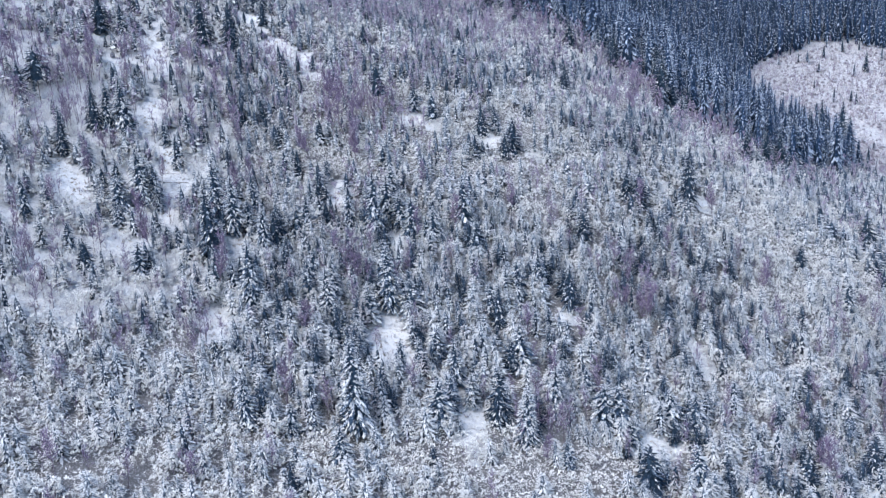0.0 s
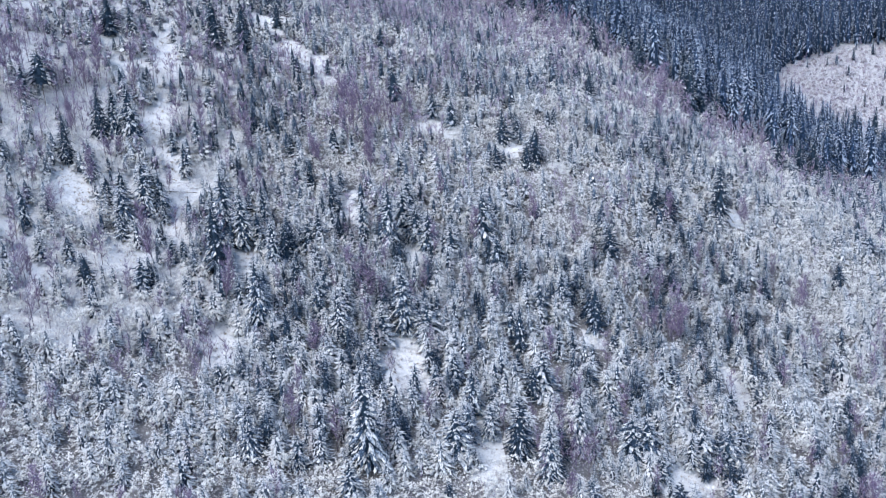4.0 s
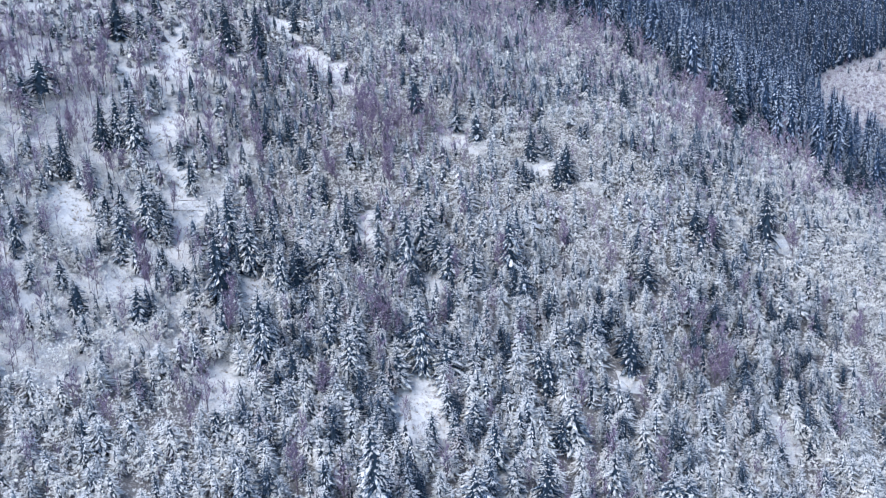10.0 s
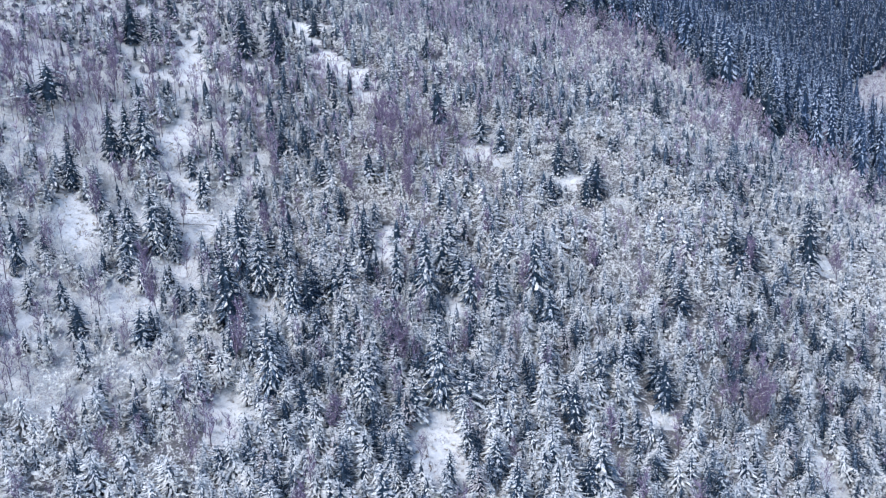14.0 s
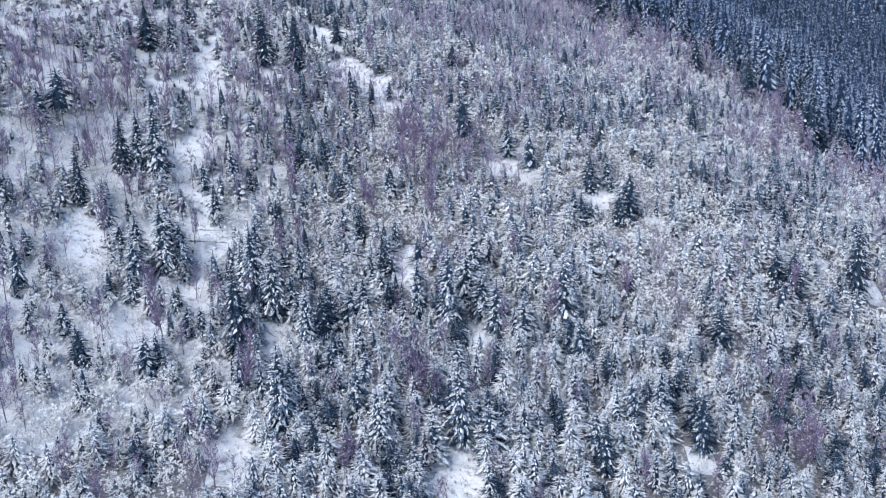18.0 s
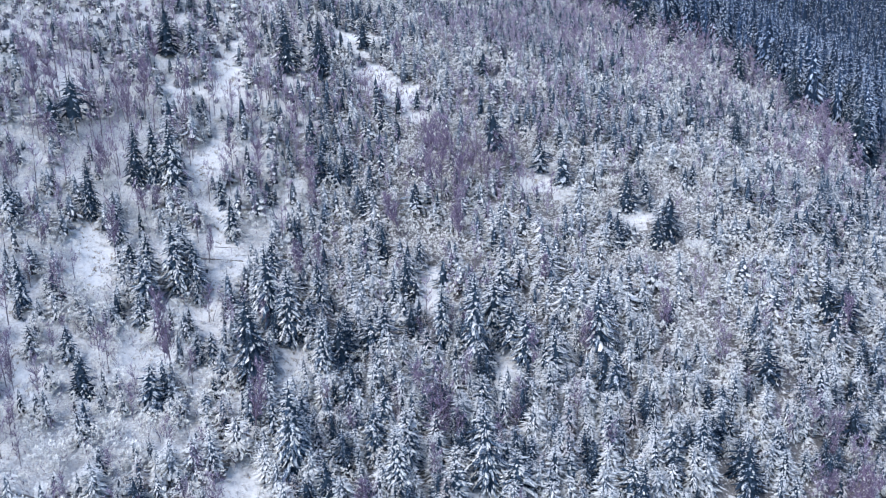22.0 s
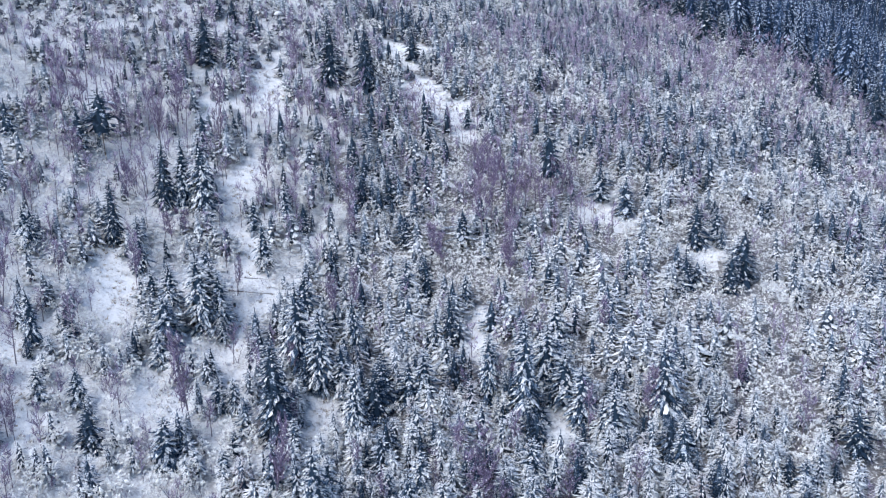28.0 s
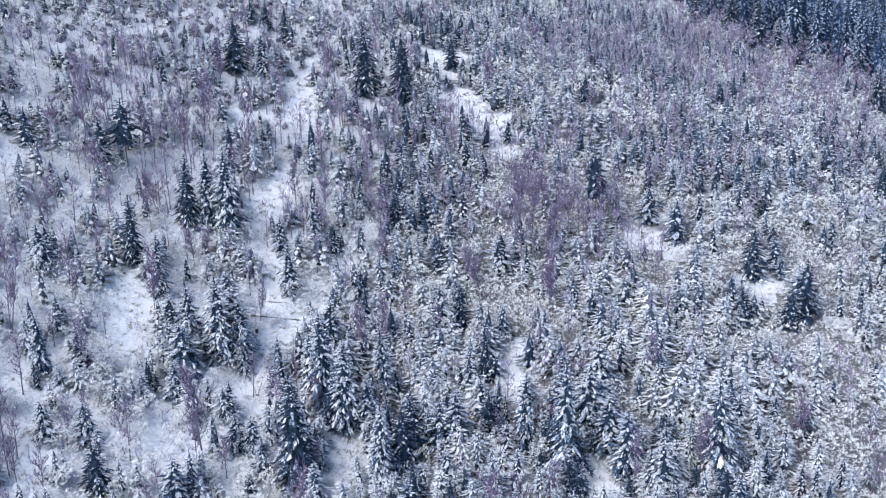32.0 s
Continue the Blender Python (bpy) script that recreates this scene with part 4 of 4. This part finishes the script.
# ---- the woods between them ----
WHITES = (HEAVY_BOUGHS, SNOWY_BOUGHS)
SOFT = (SOFT_HEAVY, SOFT_SNOWY)
YOUNG = [spruce(rng, 8.0, 2.1 + 0.11 * i, 12, 9, WHITES[i % 2], base=0.02, sides=3, around=5, shape=0.62, sag=0.15, width=0.07, split=2, heart=0.36, inner=SOFT_SNOWY) for i in range(8)]
YOUNG_MID = [spruce(rng, 8.0, 2.1 + 0.11 * i, 10, 9, SOFT[i % 2], base=0.02, sides=3, around=5, shape=0.62, sag=0.15, width=0.11, split=1, heart=0.36, inner=SOFT_SNOWY) for i in range(8)]
YOUNG_FAR = [spruce(rng, 8.0, 2.1 + 0.11 * i, 8, 7, SOFT[i % 2], base=0.02, sides=3, around=4, shape=0.62, sag=0.15, width=0.15, split=1, heart=0.36, inner=SOFT_SNOWY) for i in range(8)]
DARKER = [spruce(rng, 10.0, 2.2 + 0.14 * i, 14, 9, (SNOWY_BOUGHS, DARK_BOUGHS, LADEN_BOUGHS, BROWN_BOUGHS)[i % 4], base=0.03, sides=3, around=5, shape=0.68, sag=0.1, width=0.07, split=2, heart=0.38, inner=SOFT_DARK) for i in range(6)]
DARKER_MID = [spruce(rng, 10.0, 2.2 + 0.14 * i, 12, 9, (SOFT_SNOWY, SOFT_DARK, SOFT_DARK, BROWN_BOUGHS)[i % 4], base=0.03, sides=3, around=5, shape=0.68, sag=0.1, width=0.10, split=1, heart=0.38, inner=SOFT_DARK) for i in range(6)]
DARKER_FAR = [spruce(rng, 10.0, 2.2 + 0.14 * i, 10, 7, (SOFT_SNOWY, SOFT_DARK, SOFT_DARK, BROWN_BOUGHS)[i % 4], base=0.03, sides=3, around=4, shape=0.68, sag=0.1, width=0.14, split=1, heart=0.38, inner=SOFT_DARK) for i in range(6)]
FROSTED = [bush(rng, 6.0, 33, 7, 6, size=0.56, hearts=0) for i in range(8)]
FROSTED_MID = [bush(rng, 6.0, 25, 6, 3, size=0.66, hearts=0) for i in range(8)]
FROSTED_FAR = [bush(rng, 6.0, 13, 3, 3, size=1.15, hearts=1) for i in range(8)]
BIRCH = [broadleaf(rng, 10.0, 1.7, 1, 22, 210, 0.1, False, 0.25, thick=1.5) for i in range(6)]
BIRCH_FAR = [broadleaf(rng, 10.0, 1.7, 1, 10, 64, 0.1, False, 0.25, thick=2.4, bark=LILAC_TWIG) for i in range(6)]
OLD = [spruce(rng, 24.0, 3.6 + 0.2 * i, 18, 12, (OLD_BOUGHS, OLD_DARK)[i % 2], base=0.06, sides=3, around=5, sag=0.5, shape=0.85, width=0.075, split=1, inner=OLD_DARK) for i in range(8)]
OLD_FAR = [spruce(rng, 24.0, 3.6 + 0.2 * i, 9, 5, (OLD_HAZED, OLD_HAZED, OLD_HAZED, OLD_BOUGHS)[i % 4], base=0.06, sides=3, around=4, sag=0.5, shape=0.85, width=0.11, split=1, inner=OLD_DARK) for i in range(8)]


def woods(name, near, mid, far, sel, lo, hi, ref, label, category, broad=1.0):
    for model, part_of, where in ((near, y < 285, ""), (mid, (y >= 285) & (y < 370), " half way up the slope"), (far, y >= 370, " high on the slope")):
        k = sel & part_of
        wood(name, model, rows_for(rng, x[k], y[k], lo, hi, ref, broad if where else 0.5 + 0.5 * broad), label + where, category)


x, y = scatter(rng, 2.95, -260, 330, 165, 640)
tail = inside(OLD_WOOD, x, y) & (x > 165) & (x - 165 > 0.55 * (y - 470))
keep = clear(x, y) & (~inside(OLD_WOOD, x, y) | tail) & (x < 300) & free(x, y)
open_edge = ~clear(x, y + 4.5, 1.05)
x, y, open_edge = x[keep], y[keep], open_edge[keep]
roll = rng.uniform(0, 1, len(x))
w1, w2 = wave(x, y, 14, 0.5), wave(x, y, 23, 2.0)
open_left = np.clip((-x - 38) / 25, 0, 1)
fringe = np.zeros(len(x))
for fx, fy in ((78, 535), (115, 530), (140, 500), (146, 455), (150, 420), (60, 520), (165, 400), (40, 470), (90, 480), (15, 455), (70, 450)):
    fringe = np.maximum(fringe, np.exp(-((x - fx) ** 2 + (y - fy) ** 2) / 900))
saddle = np.clip((x - 165) / 20, 0, 1)
p_none = 0.02 + 0.12 * open_left
p_birch = p_none + 0.05 + 0.40 * fringe + 0.08 * (w1 > 0.35) + 0.06 * open_left
grove = np.zeros(len(x))
for fx, fy, fr_ in ((-5, 345, 14), (15, 335, 9), (-95, 340, 16), (-72, 372, 12), (-28, 380, 12), (-45, 350, 10), (40, 205, 9), (75, 260, 10), (-110, 300, 12), (-120, 360, 20), (-100, 400, 18), (-55, 375, 12), (0, 375, 14), (25, 380, 12), (-60, 330, 8), (110, 380, 14), (60, 300, 9)):
    grove = np.maximum(grove, np.exp(-((x - fx) ** 2 + (y - fy) ** 2) / (fr_ * fr_)))
p_birch = p_birch + 0.42 * grove
pale = np.clip((228 - y) / 14, 0, 1) * np.clip((6 - x) / 14, 0, 1) + np.clip((x - 22) / 22, 0, 1) * np.clip((y - 232) / 25, 0, 1) * np.clip((352 - y) / 40, 0, 1)
p_birch = p_none + (p_birch - p_none) * (1 - 0.6 * pale)
p_dark = p_birch + np.clip(0.035 + 0.40 * np.exp(-((x - 2) / 45) ** 2 - ((y - 262) / 38) ** 2) - 0.03 * open_left + 0.34 * (w2 > 0.3) * np.clip(1.2 - open_left, 0, 1) + 0.14 * np.clip((x - 10) / 20, 0, 1) * np.clip((262 - y) / 20, 0, 1) + 0.22 * saddle, 0, 1)
p_young = p_dark + 0.36 + 0.2 * np.clip((x - 20) / 40, 0, 1) * np.clip((250 - y) / 30, -1, 1) + 0.20 * wave(x, y, 11, 4.0) + 0.30 * np.exp(-((x - 15) / 40) ** 2 - ((y - 230) / 38) ** 2) - 0.15 * fringe - 0.1 * grove - 0.12 * open_left + 0.12 * pale + 0.14 * np.clip((y - 330) / 40, 0, 1) * np.clip((x - 10) / 30, 0, 1)
b, dk, yg, fr = (roll > p_none) & (roll < p_birch), (roll >= p_birch) & (roll < p_dark), (roll >= p_dark) & (roll < p_young), roll >= p_young
short = lowland(x, y) & (rng.uniform(0, 1, len(x)) < 0.85)
b, dk, yg, fr = b & ~short, dk & ~short, yg & ~short, fr & ~short
wood("low_frosted_thicket", [bush(rng, 6.0, 34, 5, 10, size=1.25, width=5.2, hearts=0) for i in range(6)], rows_for(rng, x[short], y[short], 2.0, 3.2, 6.0), "low pale frosted bushes and grass at the foot of the slope", "shrubs")
fr, dk, yg = (fr & ~open_edge) | (open_edge & (roll > 0.6)), dk & ~open_edge, yg & ~open_edge
woods("birch_wood", BIRCH, BIRCH_FAR, BIRCH_FAR, b, 7, 13, 10.0, "leafless purple-brown young birches between snowy conifers", "trees")
woods("dark_spruce_wood", DARKER, DARKER_MID, DARKER_FAR, dk, 4.5, 9.5, 10.0, "dark green spruces lightly dusted with snow", "trees", 1.5)
woods("young_spruce_wood", YOUNG, YOUNG_MID, YOUNG_FAR, yg, 3.8, 8.2, 8.0, "young spruces thickly laden with fresh snow", "trees", 1.55)
woods("frosted_thicket", FROSTED, FROSTED_MID, FROSTED_FAR, fr, 4.2, 7.0, 6.0, "thicket of leafless saplings with snow on every twig", "shrubs")

def brush(rng):
    """A knee-high clump of dead stalks and snowy twigs."""
    n = 9
    a = np.concatenate([rng.normal(0, 0.5, (n, 2)), np.zeros((n, 1)) - 0.1], 1)
    b = a + np.concatenate([rng.normal(0, 0.35, (n, 2)), rng.uniform(0.5, 1.5, (n, 1))], 1)
    stalk = spikes(a, b, rng.uniform(0.025, 0.06, n))
    k = 5
    cap = tufts(rng.uniform(0, 6.28, k), rng.uniform(0, 0.5, k), rng.uniform(0.35, 1.1, k), rng.uniform(0.35, 0.7, k), rng.uniform(0.1, 0.2, k), rng.normal(0.3, 0.4, k), rng.normal(0, 0.6, k))
    return {"stalk": (*stalk, FROST_TWIG if rng.uniform() < 0.6 else TWIG), "snow": (*cap, TREE_SNOW)}


x, y = scatter(rng, 2.9, -190, 265, 165, 380)
keep = clear(x, y, 1.05) & ~inside(OLD_WOOD, x, y) & (rng.uniform(0, 1, len(x)) < 0.9 - 0.1 * np.clip((-x - 38) / 25, 0, 1))
x, y = x[keep], y[keep]
UNDER = [bush(rng, 6.0, 8, 3, 4, size=1.4, width=2.7, hearts=0) for i in range(8)]
wood("undergrowth", UNDER, rows_for(rng, x, y, 1.8, 3.6, 6.0), "low frosted bushes filling the ground between the trees", "shrubs")
BRUSH = [brush(rng) for i in range(10)]
x, y = scatter(rng, 2.3, -190, 265, 165, 400)
keep = ~clear(x, y, 1.1) & (rng.uniform(0, 1, len(x)) < 0.6)
x, y = x[keep], y[keep]
wood("brushwood", BRUSH, rows_for(rng, x, y, 0.6, 1.4, 1.0), "dead stalks and snowy twigs poking through the snow", "undergrowth")

x, y = scatter(rng, 6.8, -20, 740, 400, 1230)
tail = (x > 165) & (y < 640) & (x - 165 > 0.55 * (y - 470))
keep = inside(OLD_WOOD, x, y) & (~tail | (rng.uniform(0, 1, len(x)) < 0.5))
x, y = x[keep], y[keep]
k = y < 640
ex, ey = scatter(rng, 8.0, 240, 640, 660, 900)
more = inside(OLD_WOOD, ex, ey)
x, y = np.concatenate([x, ex[more]]), np.concatenate([y, ey[more]])
k = y < 640
wood("old_spruce_forest", OLD, rows_for(rng, x[k], y[k], 15, 32, 24.0), "dense old spruce forest dusted with snow behind the slope", "forest")
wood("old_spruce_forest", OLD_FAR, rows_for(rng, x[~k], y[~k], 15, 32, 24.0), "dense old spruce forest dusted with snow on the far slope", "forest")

x, y = scatter(rng, 3.7, 200, 640, 330, 880)
keep = ~inside(OLD_WOOD, x, y) & (clear(x, y) | (rng.uniform(0, 1, len(x)) < 0.3)) & ((x >= 265) | (x > 215) & (y > 480)) & free(x, y)
x, y = x[keep], y[keep]
roll = rng.uniform(0, 1, len(x))
KNOLL = [bush(rng, 6.0, 6, 3, 4, width=2.6, size=1.6, hearts=1, frost=KNOLL_BRUSH, lump=KNOLL_BRUSH) for i in range(6)]
wood("knoll_thicket", KNOLL, rows_for(rng, x[roll < 0.8], y[roll < 0.8], 3, 6, 6.0), "frosted bushes on the open far knoll", "shrubs")
k = (roll > 0.8) & (roll < 0.985)
wood("knoll_birches", BIRCH_FAR, rows_for(rng, x[k], y[k], 5, 9, 10.0), "bare young birches on the far snowy knoll", "trees")
k = roll > 0.985
wood("knoll_spruces", DARKER_FAR, rows_for(rng, x[k], y[k], 6, 12, 10.0), "scattered spruces on the far snowy knoll", "trees")


# ---- fallen and broken wood, saplings ----
def foot(x, y):
    return float(rough_height(np.array([x]), np.array([y]))[0])


def fallen_log(x0, y0, x1, y1, r, rise=0.0, label="fallen dead tree trunk with snow along its top"):
    """A trunk lying from one point of the ground to another; rise lifts its far end."""
    a, b = Vector((x0, y0, foot(x0, y0) + 0.6 * r)), Vector((x1, y1, foot(x1, y1) + 0.6 * r + rise))
    ln = (b - a).length
    v, f = pole(ln, r, 0.45 * r, 8, 0.05 * r, rng, z0=0.0, rings=7)
    limbs = []
    for i in range(5):
        z, az = ln * rng.uniform(0.35, 0.95), rng.uniform(-1.2, 4.3)
        limbs.append(((0, 0, z), (0.9 * np.cos(az), 0.9 * np.sin(az), z + 0.5)))
    st = spikes(np.array([p for p, q in limbs]), np.array([q for p, q in limbs]), np.full(5, 0.05))
    z = np.linspace(0.03, 0.9, 14) * ln
    w = 0.7 * r * rng.uniform(0.6, 1.1, 14)
    strip = []
    for k in range(14):
        strip += [(0.35 * r, -w[k], z[k]), (0.95 * r + 0.05, 0, z[k]), (0.35 * r, w[k], z[k])]
    fs = []
    for k in range(13):
        for j in (0, 1):
            p = 3 * k + j
            fs += [(p, p + 1, p + 4), (p, p + 4, p + 3)]
    ob = thing("fallen_log", {"trunk": (v, f, BARK), "branch_stubs": (*st, BARK), "snow": (np.array(strip), np.array(fs), TREE_SNOW)}, label, "log", "fallen trunks")
    axis = (b - a).normalized()
    up = (Vector((0, 0, 1)) - axis * axis.z).normalized()
    m = Matrix((up, axis.cross(up), axis)).transposed().to_4x4()
    m.translation = a
    ob.matrix_basis = m


fallen_log(-125.4, 320.5, -123.9, 323.0, 0.22)
fallen_log(-64.8, 304.5, -54.6, 306.6, 0.26, label="long fallen trunk lying across a snowy clearing")
fallen_log(-97.4, 302.2, -95.2, 303.8, 0.18)
fallen_log(2.8, 346.4, 9.7, 352.6, 0.2, 1.5, "dead trunk leaning over the thicket, snow on top")
fallen_log(-13.8, 267.6, -11.6, 270.8, 0.2)
fallen_log(-66.5, 291.5, -62.6, 290.2, 0.16, 0.3, "thin fallen trunk leaning on snowy brushwood")
fallen_log(-62.5, 309.5, -55.5, 311.2, 0.1, 0.1, "thin fallen stem half buried in snow")


def snag(x, y, h, r, cap, label):
    """A broken standing trunk with a cap of snow."""
    top = loft(rng, [(h - 0.2, 0.7 * cap), (h + 0.12 * cap, cap), (h + 0.5 * cap, 0.75 * cap), (h + 0.7 * cap, 0.08)], 10, 0.24)
    n = 34
    side, z = rng.uniform(0, 6.28, n), h * rng.uniform(0.35, 1.0, n)
    dead = tufts(side, np.full(n, 0.4 * r), z, rng.uniform(0.5, 1.3, n) * cap, rng.uniform(0.12, 0.3, n), rng.normal(0.6, 0.3, n), rng.normal(0, 0.4, n))
    ob = thing("tree_snag", {"trunk": (*pole(h, r, 0.75 * r, 8, 0.02, rng), BARK), "dead_boughs": (*dead, NEEDLE), "snow": (*top, TREE_SNOW)}, label, "snag")
    ob.matrix_basis = pose(x, y, foot(x, y))


snag(-80.9, 425.2, 5.4, 0.6, 1.6, "broken spruce top with a thick round cap of snow")
snag(-96.6, 358.3, 1.3, 0.35, 0.5, "short tree stump capped with snow")
snag(-62.2, 300.1, 0.9, 0.3, 0.4, "short tree stump capped with snow")

for sx, sy, sh in ((2.9, 226.4, 5.4), (-54.2, 286.8, 6.2), (-51.6, 291.2, 10.6), (-56.9, 283.1, 5.5), (-62.4, 304.2, 8.6), (-69.7, 401.7, 12.7), (-115.6, 320.8, 6.1)):
    ob = thing("bare_sapling", broadleaf(rng, sh, 0.5, 1 if sh > 8 else 2, 12, 46, 0.05, False, 0.35), "thin leafless sapling standing alone in the snow", "sapling", "bare saplings in the clearings")
    ob.matrix_basis = pose(sx, sy, foot(sx, sy))


def grass_tuft(rng):
    n = 16
    a = np.concatenate([rng.normal(0, 0.16, (n, 2)), np.zeros((n, 1)) - 0.05], 1)
    b = a + np.concatenate([rng.normal(0, 0.3, (n, 2)), rng.uniform(0.3, 0.8, (n, 1))], 1)
    return {"grass": (*spikes(a, b, rng.uniform(0.02, 0.045, n)), DRY_GRASS)}


WHITE = CLEARINGS[2:5] + CLEARINGS[5:6] + CLEARINGS[21:23] + CLEARINGS[:2]
sx, sy = scatter(rng, 2.3, -160, 130, 180, 420)
k = ~clear(sx, sy) & (rng.uniform(0, 1, len(sx)) < 0.8)
for cx, cy, rx, ry in WHITE:
    k &= ((sx - cx) / rx) ** 2 + ((sy - cy) / ry) ** 2 > 0.8
wood("low_thicket", [bush(rng, 6.0, 8, 3, 8, size=1.3, width=2.4, hearts=0) for i in range(8)], rows_for(rng, sx[k], sy[k], 0.9, 2.3, 6.0), "knee-high frosted bushes growing into the clearings", "shrubs")

gx, gy = [], []
for cx, cy, rx, ry in CLEARINGS:
    if cy < 440:
        n = int(rx * ry * 0.9)
        ang, q = rng.uniform(0, 6.28, n), np.sqrt(rng.uniform(0, 1, n))
        gx.append(cx + rx * q * np.cos(ang)), gy.append(cy + ry * q * np.sin(ang))
gx, gy = np.concatenate(gx), np.concatenate(gy)
wood("dry_grass", [grass_tuft(rng) for i in range(6)], rows_for(rng, gx, gy, 0.5, 1.3, 1.0), "tufts of dead grass poking through the snow of the clearings", "grass")
